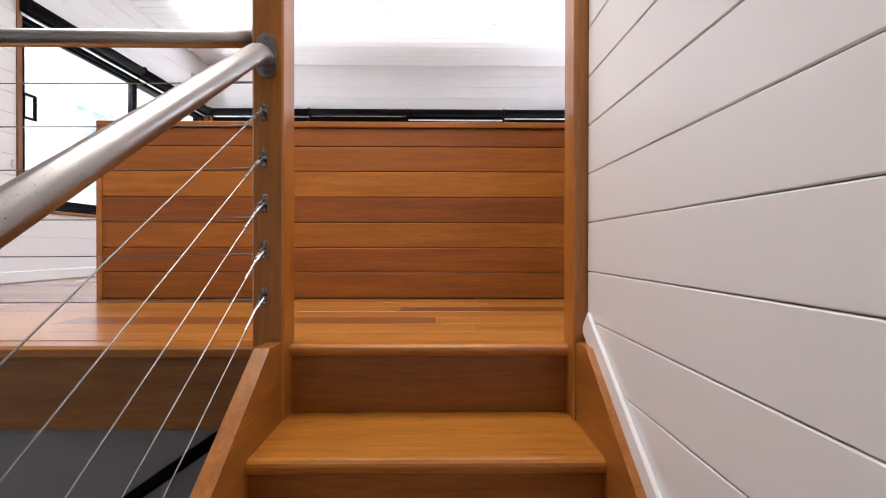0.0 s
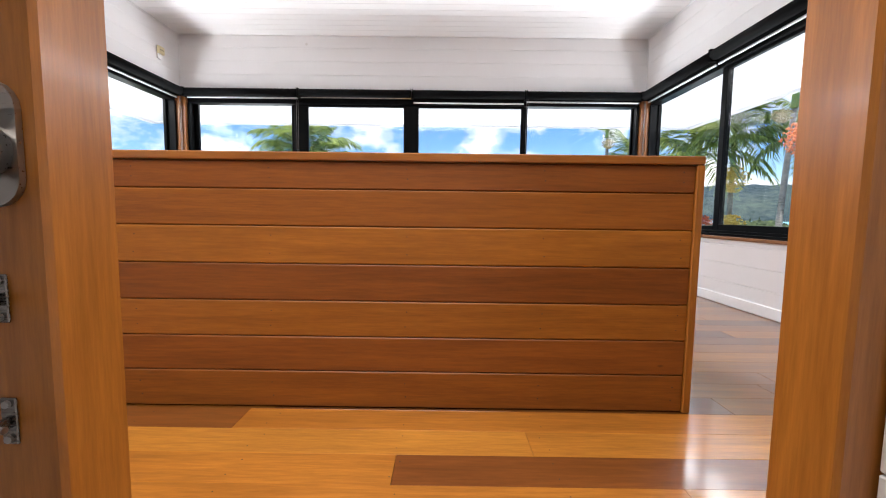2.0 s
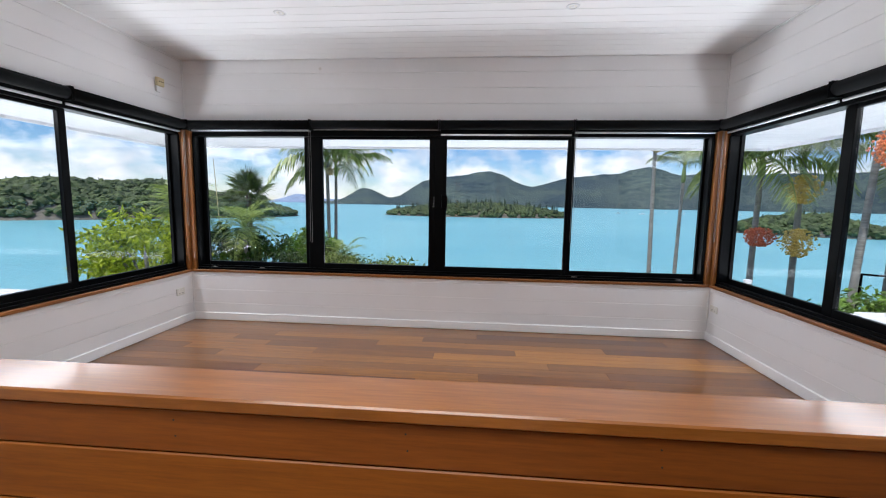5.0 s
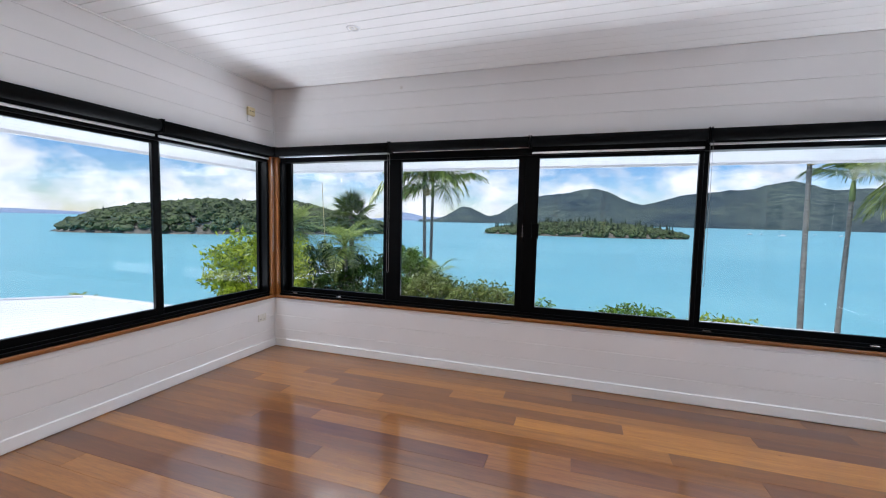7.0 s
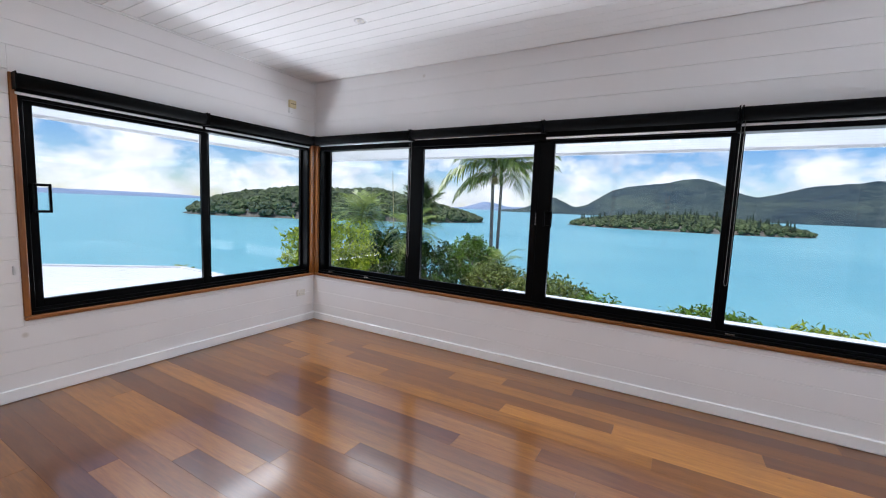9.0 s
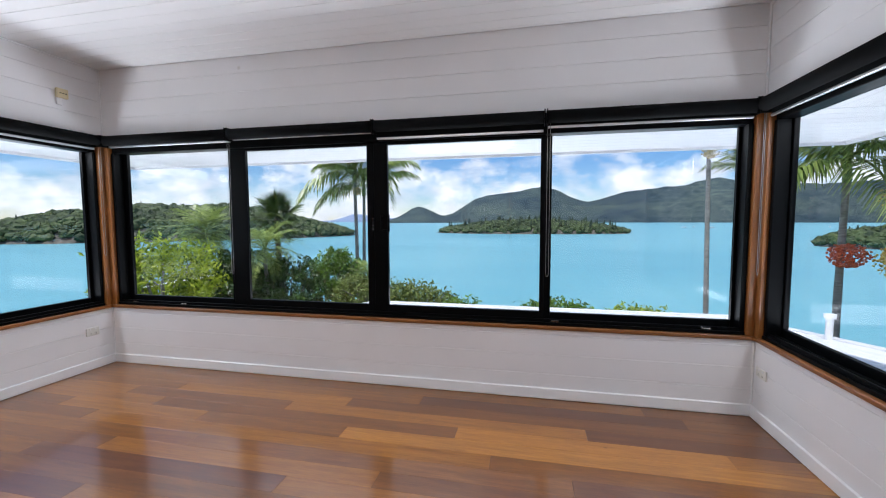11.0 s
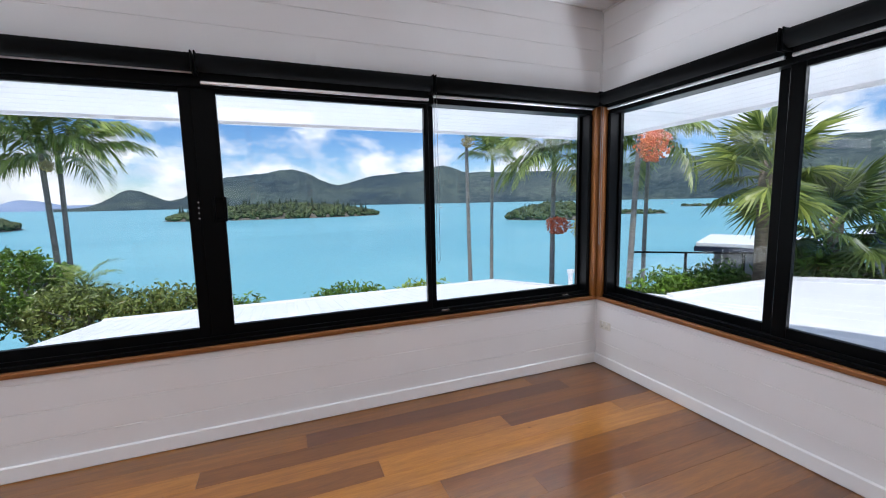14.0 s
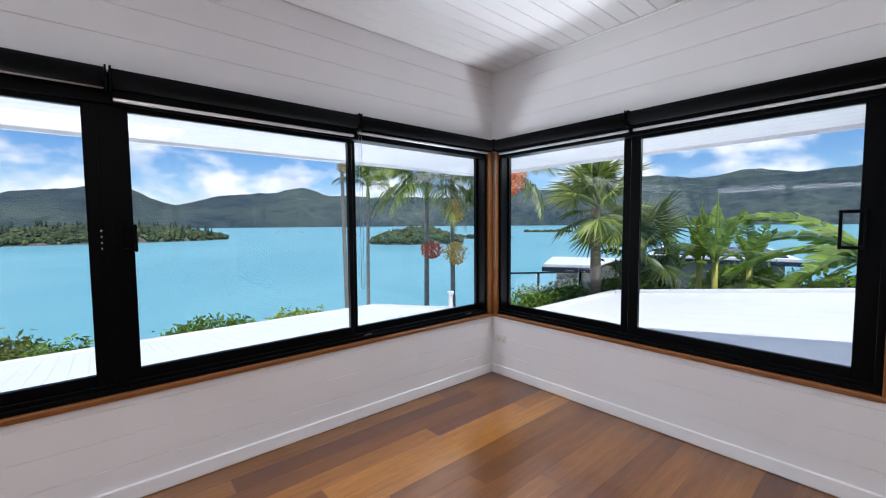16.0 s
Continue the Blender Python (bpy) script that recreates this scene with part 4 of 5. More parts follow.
def island(bearing, dist, half_w, half_d, high, clumps, pines, seed, label, pine_h=9.0, lopsided=0.0, size=3.6):
    rr = np.random.RandomState(seed)
    cx, cy = dist * math.sin(radians(bearing)), dist * math.cos(radians(bearing))
    ux, uy = math.cos(radians(bearing)), -math.sin(radians(bearing))
    root = thing("island", (cx, cy, SEA), label, "island", kind="structure")

    def h(u, v):
        q = max(0.0, 1 - (u * u + v * v))
        return high * (q ** 0.75) * (1 + lopsided * u) * (1 + 0.3 * noise.noise(Vector((u * 2.3 + seed, v * 2, 1))))
    bm = bmesh.new()
    grid = [[None] * 33 for _ in range(17)]
    for i in range(17):
        for j in range(33):
            u, v = -1.04 + 2.08 * j / 32, -1.04 + 2.08 * i / 16
            z = h(u, v) + (0.25 if u * u + v * v < 0.985 else -2.0)
            grid[i][j] = bm.verts.new((cx + ux * u * half_w + math.sin(radians(bearing)) * v * half_d, cy + uy * u * half_w + math.cos(radians(bearing)) * v * half_d, SEA + z))
    for i in range(16):
        for j in range(32):
            bm.faces.new((grid[i][j], grid[i][j + 1], grid[i + 1][j + 1], grid[i + 1][j]))
    part("shore", bm, M_SHORE, root, "pale rocky shore", smooth=True)
    vs, fs, off = [], [], 0
    for _ in range(clumps):
        a, q = rr.uniform(0, 2 * math.pi), math.sqrt(rr.uniform(0, 1)) * 0.985
        u, v = q * math.cos(a), q * math.sin(a)
        s = rr.uniform(0.6, 1.35) * size
        z = h(u, v) + 0.6 + s * 0.3
        shake = 1 + 0.35 * rr.uniform(-1, 1, (len(ICO_V), 1))
        p = ICO_V * shake * np.array([s, s, s * rr.uniform(0.6, 0.95)])
        p += np.array([cx + ux * u * half_w + math.sin(radians(bearing)) * v * half_d, cy + uy * u * half_w + math.cos(radians(bearing)) * v * half_d, SEA + z])
        vs.append(p)
        fs.append(ICO_F + off)
        off += len(ICO_V)
    ob = new("tree_canopy", joined("tree_canopy", np.concatenate(vs), np.concatenate(fs), M_CANOPY))
    ob.parent, ob.matrix_parent_inverse = root, Matrix.Translation(-Vector((cx, cy, SEA)))
    tagged(ob, "dense green tree canopy", kind="stuff")
    if pines:
        vs, fs, off = [], [], 0
        for _ in range(pines):
            a, q = rr.uniform(0, 2 * math.pi), math.sqrt(rr.uniform(0, 1)) * 0.93
            u, v = q * math.cos(a), q * math.sin(a)
            px, py, pz = cx + ux * u * half_w + math.sin(radians(bearing)) * v * half_d, cy + uy * u * half_w + math.cos(radians(bearing)) * v * half_d, SEA + h(u, v) + 1
            ph = pine_h * rr.uniform(0.6, 1.2)
            for t in range(6):
                f = t / 6
                w = ph * 0.17 * (1 - f) + 0.25
                ring = [(px + w * rr.uniform(0.55, 1.2) * math.cos(k * 1.047), py + w * rr.uniform(0.55, 1.2) * math.sin(k * 1.047), pz + ph * (0.22 + 0.66 * f)) for k in range(6)]
                vs += ring + [(px, py, pz + ph * (0.48 + 0.66 * f))]
                fs += [(off + k, off + (k + 1) % 6, off + 6) for k in range(6)]
                off += 7
        ob = new("pines", joined("pines", vs, fs, M_PINE))
        ob.parent, ob.matrix_parent_inverse = root, Matrix.Translation(-Vector((cx, cy, SEA)))
        tagged(ob, "tall dark hoop pines", kind="stuff")
    return root


island(0.0, 500, 113, 45, 13.0, 2800, 130, 3, "low wooded island with dark pines in the bay", 8.5, size=2.3)
island(-43.2, 430, 146, 60, 25.0, 4000, 60, 5, "steep wooded headland island with a thin beach", 6.0, -0.22, 2.9)
island(36.8, 320, 36, 20, 9.5, 700, 26, 8, "small wooded islet near the shore", 4.5, size=2.1)
island(46.0, 420, 34, 12, 1.6, 90, 0, 11, "low rocky islet with scrub", size=1.8)
island(55.0, 700, 40, 14, 1.5, 70, 0, 12, "low rocky islet with scrub", size=2.0)


M_HULL = paint("boat_paint", (0.8, 0.8, 0.8), 0.4, 0.03, 0.0)


def boat(x, y, turn, length):
    b = thing("boat", (x, y, SEA), "white moored boat on the turquoise water", "boat", "moored boats")
    m = Matrix.Translation((x, y, SEA)) @ Matrix.Rotation(turn, 4, "Z")
    bm = bmesh.new()
    secs = [(-0.5, 0.13, 0.0), (-0.2, 0.16, 0.0), (0.2, 0.14, 0.02), (0.5, 0.01, 0.06)]
    rings = [[bm.verts.new(m @ Vector((s * length, w * length * k, z))) for k, z in ((-1, length * 0.12), (-0.6, -0.2), (0.6, -0.2), (1, length * 0.12))] for s, w, q in secs]
    for a, c in zip(rings, rings[1:]):
        for k in range(3):
            bm.faces.new((a[k], a[k + 1], c[k + 1], c[k]))
        bm.faces.new((a[3], a[0], c[0], c[3]))
    bm.faces.new(rings[0])
    part("hull", bm, M_HULL, b)
    part("cabin", box((-0.18 * length, -0.09 * length, length * 0.11), (0.16 * length, 0.09 * length, length * 0.24), 0.1, m), M_HULL, b)
    part("mast", tube(bmesh.new(), m @ Vector((0, 0, length * 0.2)), m @ Vector((0, 0, length * 0.7)), 0.12, 6), M_ALU, b)


for a, r, t, n in ((18.6, 900, 0.4, 11), (19.6, 960, 0.9, 9), (21.4, 860, 0.2, 12), (26.0, 1000, 0.6, 10), (31.5, 1050, 1.2, 10), (24.0, 1100, 0.1, 8), (47.5, 900, 0.7, 10), (51.0, 950, 0.3, 9)):
    boat(r * math.sin(radians(a)), r * math.cos(radians(a)), t, n)

# ---- outside: garden ----
M_BARK = rough_mat("palm_bark", (0.17, 0.16, 0.14), (0.40, 0.38, 0.34), 5.0, bump=0.7, dist=0.02, stretch=(1, 1, 5))
M_FIBRE = rough_mat("fibrous_bark", (0.09, 0.07, 0.045), (0.24, 0.19, 0.13), 7.0, bump=0.9, dist=0.03, stretch=(1, 1, 4))
M_SHAFT = rough_mat("palm_crownshaft", (0.16, 0.25, 0.07), (0.28, 0.36, 0.12), 2.0, rough=0.45, bump=0.1)
M_FROND = leafy("palm_frond", (0.05, 0.11, 0.02), (0.46, 0.55, 0.16), 0.32, 1.2, 0.4)
M_FAN = leafy("fan_frond", (0.045, 0.10, 0.02), (0.40, 0.46, 0.10), 0.4, 0.8, 0.35)
M_FAN_DARK = leafy("fan_frond_dark", (0.03, 0.06, 0.016), (0.15, 0.21, 0.05), 0.4, 0.8, 0.2)
M_BANANA = leafy("banana_leaf", (0.05, 0.13, 0.015), (0.42, 0.56, 0.08), 0.3, 0.9, 0.45)
M_LIME = leafy("lime_leaves", (0.04, 0.10, 0.010), (0.62, 0.72, 0.06), 0.38, 1.6, 0.42)
M_BUSH = leafy("bush_leaves", (0.016, 0.05, 0.008), (0.24, 0.40, 0.05), 0.35, 1.4, 0.3)
M_DARKLEAF = leafy("dark_leaves", (0.01, 0.03, 0.007), (0.12, 0.22, 0.035), 0.35, 1.4, 0.2)
M_OLIVE = leafy("olive_leaves", (0.03, 0.06, 0.014), (0.30, 0.36, 0.09), 0.4, 1.4, 0.25)
M_RED = rough_mat("red_palm_fruit", (0.62, 0.06, 0.02), (0.88, 0.22, 0.06), 9.0, rough=0.4, bump=0.1)
M_ORANGE = rough_mat("orange_palm_fruit", (0.90, 0.20, 0.07), (0.97, 0.42, 0.18), 9.0, rough=0.4, bump=0.1)
M_YELLOW = rough_mat("yellow_palm_fruit", (0.86, 0.52, 0.07), (0.98, 0.76, 0.22), 9.0, rough=0.4, bump=0.1)
M_STRAW = rough_mat("dry_flower_stalk", (0.45, 0.36, 0.16), (0.66, 0.55, 0.30), 9.0, rough=0.6, bump=0.1)


def local(name, me, parent, m=None, label=""):
    ob = new(name, me)
    ob.parent = parent
    if m is not None:
        ob.matrix_basis = m
    return tagged(ob, label)


def sweep(points, radii, segs=9):
    bm = bmesh.new()
    rings = []
    pts = [Vector(p) for p in points]
    for i, (p, r) in enumerate(zip(pts, radii)):
        d = (pts[min(i + 1, len(pts) - 1)] - pts[max(i - 1, 0)]).normalized()
        q = Vector((0, 0, 1)).rotation_difference(d)
        rings.append([bm.verts.new(p + q @ Vector((r * math.cos(2 * math.pi * k / segs), r * math.sin(2 * math.pi * k / segs), 0))) for k in range(segs)])
    for a, b in zip(rings, rings[1:]):
        for k in range(segs):
            bm.faces.new((a[k], a[(k + 1) % segs], b[(k + 1) % segs], b[k]))
    bm.faces.new(rings[0])
    bm.faces.new(rings[-1][::-1])
    return bm


def frond_mesh(name, length, n, leaf, rise, droop, material, seed, hang=0.5):
    """A feather frond along +x: an arching midrib with two rows of drooping leaflets."""
    rr = random.Random(seed)
    vs, fs = [], []

    def spine(s):
        return Vector((length * s * (1 - 0.12 * s * s), 0, length * (rise * s - droop * s * s)))

    def strip(rows):
        o = len(vs)
        for a, b in rows:
            vs.extend((a, b))
        for i in range(len(rows) - 1):
            fs.append((o + 2 * i, o + 2 * i + 1, o + 2 * i + 3, o + 2 * i + 2))
    for i in range(10):
        s0, s1 = i / 10, (i + 1) / 10
        w0, w1 = 0.022 * (1.1 - s0), 0.022 * (1.1 - s1)
        strip([(spine(s0) + Vector((0, -w0, 0)), spine(s0) + Vector((0, w0, 0))), (spine(s1) + Vector((0, -w1, 0)), spine(s1) + Vector((0, w1, 0)))])
    for i in range(n):
        s = 0.14 + 0.86 * i / (n - 1)
        base = spine(s)
        ll = leaf * (0.35 + 0.65 * math.sin(math.pi * min(1, 0.12 + 0.88 * s) ** 0.8)) * rr.uniform(0.85, 1.12)
        for side in (-1, 1):
            out = Vector((0.55 + 0.5 * s, side, 0.25 + rr.uniform(-0.15, 0.15))).normalized()
            w = 0.5 * ll * 0.085
            across = Vector((1, 0, 0)) * w
            mid = base + out * ll * 0.5 + Vector((0, 0, -hang * ll * 0.14))
            tip = base + out * ll * 0.9 + Vector((0, 0, -hang * ll * (0.6 + rr.uniform(-0.1, 0.2))))
            strip([(base - across * 0.5, base + across * 0.5), (mid - across, mid + across), (tip - across * 0.12, tip + across * 0.12)])
    return joined(name, vs, fs, material)


FRONDS = [frond_mesh("frond", 1.0, 40, 0.36, 0.62, 0.62, M_FROND, 1, 0.85), frond_mesh("frond", 1.0, 40, 0.33, 0.8, 0.5, M_FROND, 2, 0.6), frond_mesh("frond", 1.0, 36, 0.38, 0.3, 0.62, M_FROND, 3, 1.0)]


def fruit_mesh(name, material, w, h, seed, n=260):
    rr = random.Random(seed)
    bm = bmesh.new()
    for _ in range(n):
        a, q = rr.uniform(0, 2 * math.pi), rr.uniform(0, 1) ** 0.6
        t = rr.uniform(0, 1)
        r = w * q * math.sin(math.pi * (0.15 + 0.75 * t))
        p = Vector((r * math.cos(a), r * math.sin(a), -h * t))
        bmesh.ops.create_icosphere(bm, subdivisions=1, radius=rr.uniform(0.018, 0.034), matrix=Matrix.Translation(p))
    for _ in range(26):
        a = rr.uniform(0, 2 * math.pi)
        tube(bm, (0, 0, 0.04), (0.7 * w * math.cos(a), 0.7 * w * math.sin(a), -h * rr.uniform(0.4, 0.9)), 0.006, 4)
    return mesh_of(bm, material, name)


def feather_palm(x, y, crown_z, label, frond_len, n, trunk_r=0.085, lean=0.0, seed=1, fruits=(), shaft=0.55, lift=0):
    rr = random.Random(seed)
    z0 = ground_z(x, y) - 0.2
    root = thing("palm_tree", (x, y, z0), label, "palm tree")
    H = crown_z - z0
    pts = [(lean * (1 - s) * 0.9, 0.06 * math.sin(3 * s), H * s - shaft * s) for s in [i / 14 for i in range(15)]]
    pts[0] = (pts[0][0], 0.0, -1.2)
    rad = [trunk_r * (1.35 - 0.5 * (i / 14)) * (1 + 0.03 * (i % 2)) for i in range(15)]
    me = mesh_of(sweep(pts, rad, 12), M_BARK, "trunk")
    me.shade_smooth()
    local("trunk", me, root, label="slender ringed grey trunk")
    me = mesh_of(sweep([(0, 0, H - shaft), (0, 0, H - shaft * 0.9), (0, 0, H - shaft * 0.4), (0, 0, H)], [trunk_r * 0.9, trunk_r * 1.2, trunk_r * 1.05, trunk_r * 0.55], 12), M_SHAFT, "crownshaft")
    me.shade_smooth()
    local("crownshaft", me, root, label="smooth green crownshaft")
    for i in range(n):
        f = i / max(1, n - 1)
        yaw = i * 137.5 + rr.uniform(-12, 12)
        up = 62 + lift * 0.4 - (75 - lift) * f + rr.uniform(-8, 8)
        me = FRONDS[1] if f < 0.35 else FRONDS[0] if f < 0.75 else FRONDS[2]
        local("frond", me, root, pose(0, 0, H - 0.02, 0, 0, yaw) @ pose(0, 0, 0, 0, -up + 30, 0) @ Matrix.Scale(frond_len * rr.uniform(0.85, 1.1), 4))
    for dx, dy, dz, me, nm, lab in fruits:
        local(nm, me, root, Matrix.Translation((dx, dy, H + dz)), lab)
    return root


FRUIT_RED = fruit_mesh("fruit_bunch", M_RED, 0.42, 0.5, 1, 340)
FRUIT_ORANGE = fruit_mesh("fruit_bunch", M_ORANGE, 0.44, 0.75, 2, 420)
FRUIT_YELLOW = fruit_mesh("fruit_bunch", M_YELLOW, 0.44, 0.72, 3, 420)
FLOWER = fruit_mesh("flower_spray", M_STRAW, 0.22, 0.30, 4, 120)


def fan_mesh(name, blade, stalk, material, seed, segs=30, spread=300):
    """A fan leaf: stalk along +x, pleated blade with split tips."""
    rr = random.Random(seed)
    vs, fs = [], []
    vs += [Vector((0, -0.02, 0)), Vector((0, 0.02, 0)), Vector((stalk, -0.012, 0)), Vector((stalk, 0.012, 0)), Vector((stalk * 0.5, 0, -0.03))]
    fs += [(0, 1, 3, 2), (0, 2, 4), (1, 4, 3)]
    for i in range(segs):
        a0 = radians(-spread / 2 + spread * i / segs)
        a1 = radians(-spread / 2 + spread * (i + 1) / segs)
        am = (a0 + a1) / 2
        ln = blade * (0.72 + 0.28 * math.cos(am * 0.6)) * rr.uniform(0.9, 1.08)

        def at(a, r, z):
            return Vector((stalk + r * math.cos(a), r * math.sin(a), z - 0.17 * r * r / blade - 0.10 * abs(math.sin(a)) * r))
        o = len(vs)
        sag = -0.15 * ln * rr.uniform(0.2, 1.2)
        vs += [at(a0, 0.02, 0), at(a1, 0.02, 0), at(a0, ln * 0.5, 0.0), at(am, ln * 0.5, 0.035), at(a1, ln * 0.5, 0.0), at(am, ln, sag)]
        fs += [(o, o + 3, o + 2), (o, o + 1, o + 3), (o + 1, o + 4, o + 3), (o + 2, o + 3, o + 5), (o + 3, o + 4, o + 5)]
    return joined(name, vs, fs, material)


def fan_palm(x, y, crown_z, blade, stalk, n, material, label, seed, trunk_r=0.115):
    rr = random.Random(seed)
    z0 = ground_z(x, y) - 0.2
    H = crown_z - z0
    root = thing("fan_palm", (x, y, z0), label, "palm tree")
    me = mesh_of(sweep([(0.02 * math.sin(i), 0, H * i / 12) for i in range(13)], [trunk_r * (1.15 - 0.3 * i / 12) * (1 + 0.06 * (i % 2)) for i in range(13)], 12), M_FIBRE, "trunk")
    me.shade_smooth()
    local("trunk", me, root, label="thick fibrous brown trunk")
    kinds = [fan_mesh("fan_leaf", blade, stalk, material, seed + k) for k in range(3)]
    for i in range(n):
        f = i / (n - 1)
        local("fan_leaf", kinds[i % 3], root, pose(0, 0, H - 0.1 - 0.25 * f, 0, 0, i * 137.5 + rr.uniform(-10, 10)) @ pose(0, 0, 0, rr.uniform(-25, 25), -(84 - 122 * f) + rr.uniform(-8, 8), 0) @ Matrix.Scale(rr.uniform(0.85, 1.12), 4))
    return root


def banana_leaf(name, length, width, arch, seed):
    rr = random.Random(seed)
    vs, fs = [], []
    n = 22

    def spine(s):
        return Vector((length * math.sin(arch * s) / arch, 0, length * (1 - math.cos(arch * s)) / arch * -1))
    for i in range(n):
        s0, s1 = 0.12 + 0.88 * i / n, 0.12 + 0.88 * (i + 1) / n
        for side in (-1, 1):
            if rr.random() < 0.06:
                continue
            o = len(vs)
            wa = width * math.sin(math.pi * min(1, 0.1 + 0.9 * i / n)) ** 0.6 * rr.uniform(0.88, 1.05)
            wb = width * math.sin(math.pi * min(1, 0.1 + 0.9 * (i + 1) / n) * 0.999) ** 0.6 * rr.uniform(0.88, 1.05)
            a, b = spine(s0), spine(s1 - rr.choice((0, 0, 0.012)))
            dip = rr.uniform(0.1, 0.45)
            vs += [a, b, a + Vector((0.02, side * wa * 0.55, 0.05 * wa)), b + Vector((0.02, side * wb * 0.55, 0.05 * wb)), a + Vector((0.06, side * wa, -dip * wa)), b + Vector((0.06, side * wb, -dip * wb))]
            fs += [(o, o + 1, o + 3, o + 2), (o + 2, o + 3, o + 5, o + 4)]
    for i in range(12):
        o = len(vs)
        a, b = spine(i / 12), spine((i + 1) / 12)
        w = 0.028 * (1.15 - i / 12)
        vs += [a + Vector((0, -w, -0.012)), a + Vector((0, w, -0.012)), b + Vector((0, w, -0.012)), b + Vector((0, -w, -0.012)), a + Vector((0, 0, -0.05)), b + Vector((0, 0, -0.05))]
        fs += [(o, o + 1, o + 2, o + 3), (o, o + 3, o + 5, o + 4), (o + 1, o + 4, o + 5, o + 2)]
    return joined(name, vs, fs, M_BANANA)


BANANAS = [banana_leaf("banana_leaf", 1.0, 0.15, 0.7, 1), banana_leaf("banana_leaf", 1.0, 0.16, 1.3, 2), banana_leaf("banana_leaf", 1.0, 0.14, 0.35, 3)]
M_STEM = rough_mat("banana_stem", (0.20, 0.22, 0.04), (0.55, 0.50, 0.10), 3.0, rough=0.5, bump=0.2, stretch=(1, 1, 0.3))


def banana(x, y, top_z, leaf_len, leaves, label, seed, spike=False):
    rr = random.Random(seed)
    z0 = ground_z(x, y) - 0.2
    H = top_z - z0
    root = thing("banana_plant", (x, y, z0), label, "banana plant")
    me = mesh_of(sweep([(0, 0, H * i / 6) for i in range(7)], [0.13 - 0.012 * i for i in range(7)], 12), M_STEM, "stem")
    me.shade_smooth()
    local("stem", me, root)
    for yaw, up, sc, kind in leaves:
        local("banana_leaf", BANANAS[kind], root, pose(0, 0, H - 0.05, 0, 0, yaw) @ pose(0, 0, 0, rr.uniform(-20, 20), -up, 0) @ Matrix.Scale(leaf_len * sc, 4))
    if spike:
        local("new_leaf", mesh_of(sweep([(0, 0, H - 0.1), (0.02, 0, H + leaf_len * 0.5), (0.04, 0, H + leaf_len * 0.95)], [0.035, 0.03, 0.006], 8), M_BANANA, "new_leaf"), root, label="rolled new leaf")
    return root


def leaf_cloud(name, centre, radii, clumps, per, leaf, material, seed, clump_r=0.32):
    """Many small folded leaves gathered in clumps inside an uneven volume."""
    rr = np.random.RandomState(seed)
    d = rr.normal(size=(clumps, 3))
    d /= np.linalg.norm(d, axis=1)[:, None]
    c = d * (rr.uniform(0.35, 1.0, (clumps, 1)) ** 0.6) * np.array(radii) + np.array(centre)
    p = np.repeat(c, per, axis=0) + rr.normal(size=(clumps * per, 3)) * clump_r * 0.55
    n = len(p)
    a = rr.normal(size=(n, 3)) + np.array([0, 0, 0.2])
    a /= np.linalg.norm(a, axis=1)[:, None]
    b = np.cross(a, rr.normal(size=(n, 3)))
    b /= np.linalg.norm(b, axis=1)[:, None]
    s = leaf * rr.uniform(0.6, 1.3, (n, 1))
    nrm = np.cross(a, b)
    v = np.stack([p - a * s, p + b * s * 0.38 + nrm * s * 0.12, p + a * s, p - b * s * 0.38 + nrm * s * 0.12], axis=1).reshape(-1, 3)
    o = np.arange(n)[:, None] * 4
    f = np.concatenate([o + np.array([0, 1, 2]), o + np.array([0, 2, 3])])
    return joined(name, v, f, material)


def shrub(name, x, y, top_z, radii, clumps, per, leaf, material, label, category, seed, clump_r=0.2):
    z0 = ground_z(x, y) - 0.2
    root = thing(name, (x, y, z0), label, category)
    H = top_z - radii[2] - z0
    rr = random.Random(seed)
    bm = sweep([(0, 0, 0), (0.05, 0.02, H * 0.5), (0, 0, H)], [0.09, 0.07, 0.04], 8)
    me = mesh_of(bm, M_BARK, "trunk")
    local("trunk", me, root)
    for k in range(5):
        a = k * 1.26 + rr.uniform(-0.3, 0.3)
        local("limb", mesh_of(sweep([(0, 0, H * 0.7), (radii[0] * 0.35 * math.cos(a), radii[1] * 0.35 * math.sin(a), H), (radii[0] * 0.75 * math.cos(a), radii[1] * 0.75 * math.sin(a), H + radii[2] * 0.45)], [0.045, 0.03, 0.012], 6), M_BARK, "limb"), root)
    local("crown", leaf_cloud("crown", (0, 0, H), radii, clumps, per, leaf, material, seed, clump_r), root)
    return root


# palms ahead of the room
feather_palm(-6.32, 17.5, 3.5, "tall slender feather palm with drooping fronds", 2.7, 15, 0.075, 0.14, 21, [(0.18, -0.15, -0.75, FLOWER, "flower_spray", "dry straw flower spray")], lift=20)
feather_palm(-6.0, 17.7, 2.95, "tall slender feather palm beside its twin", 2.4, 13, 0.07, -0.2, 22, lift=18)
feather_palm(5.58, 14.0, 3.95, "tall bare palm with a pale ringed trunk", 1.5, 8, 0.06, 0.22, 23, [(0.0, -0.1, -0.62, FLOWER, "flower_spray", "dry straw flower spray")], lift=50)
feather_palm(6.5, 14.0, 2.65, "slender green topped feather palm by the water", 1.6, 9, 0.055, -0.05, 24, lift=45)
feather_palm(7.92, 12.65, 2.75, "feather palm hung with red fruit", 2.3, 16, 0.075, 0.0, 25, [(-0.12, -0.35, -1.95, FRUIT_RED, "fruit_bunch", "hanging red fruit")], lift=22)
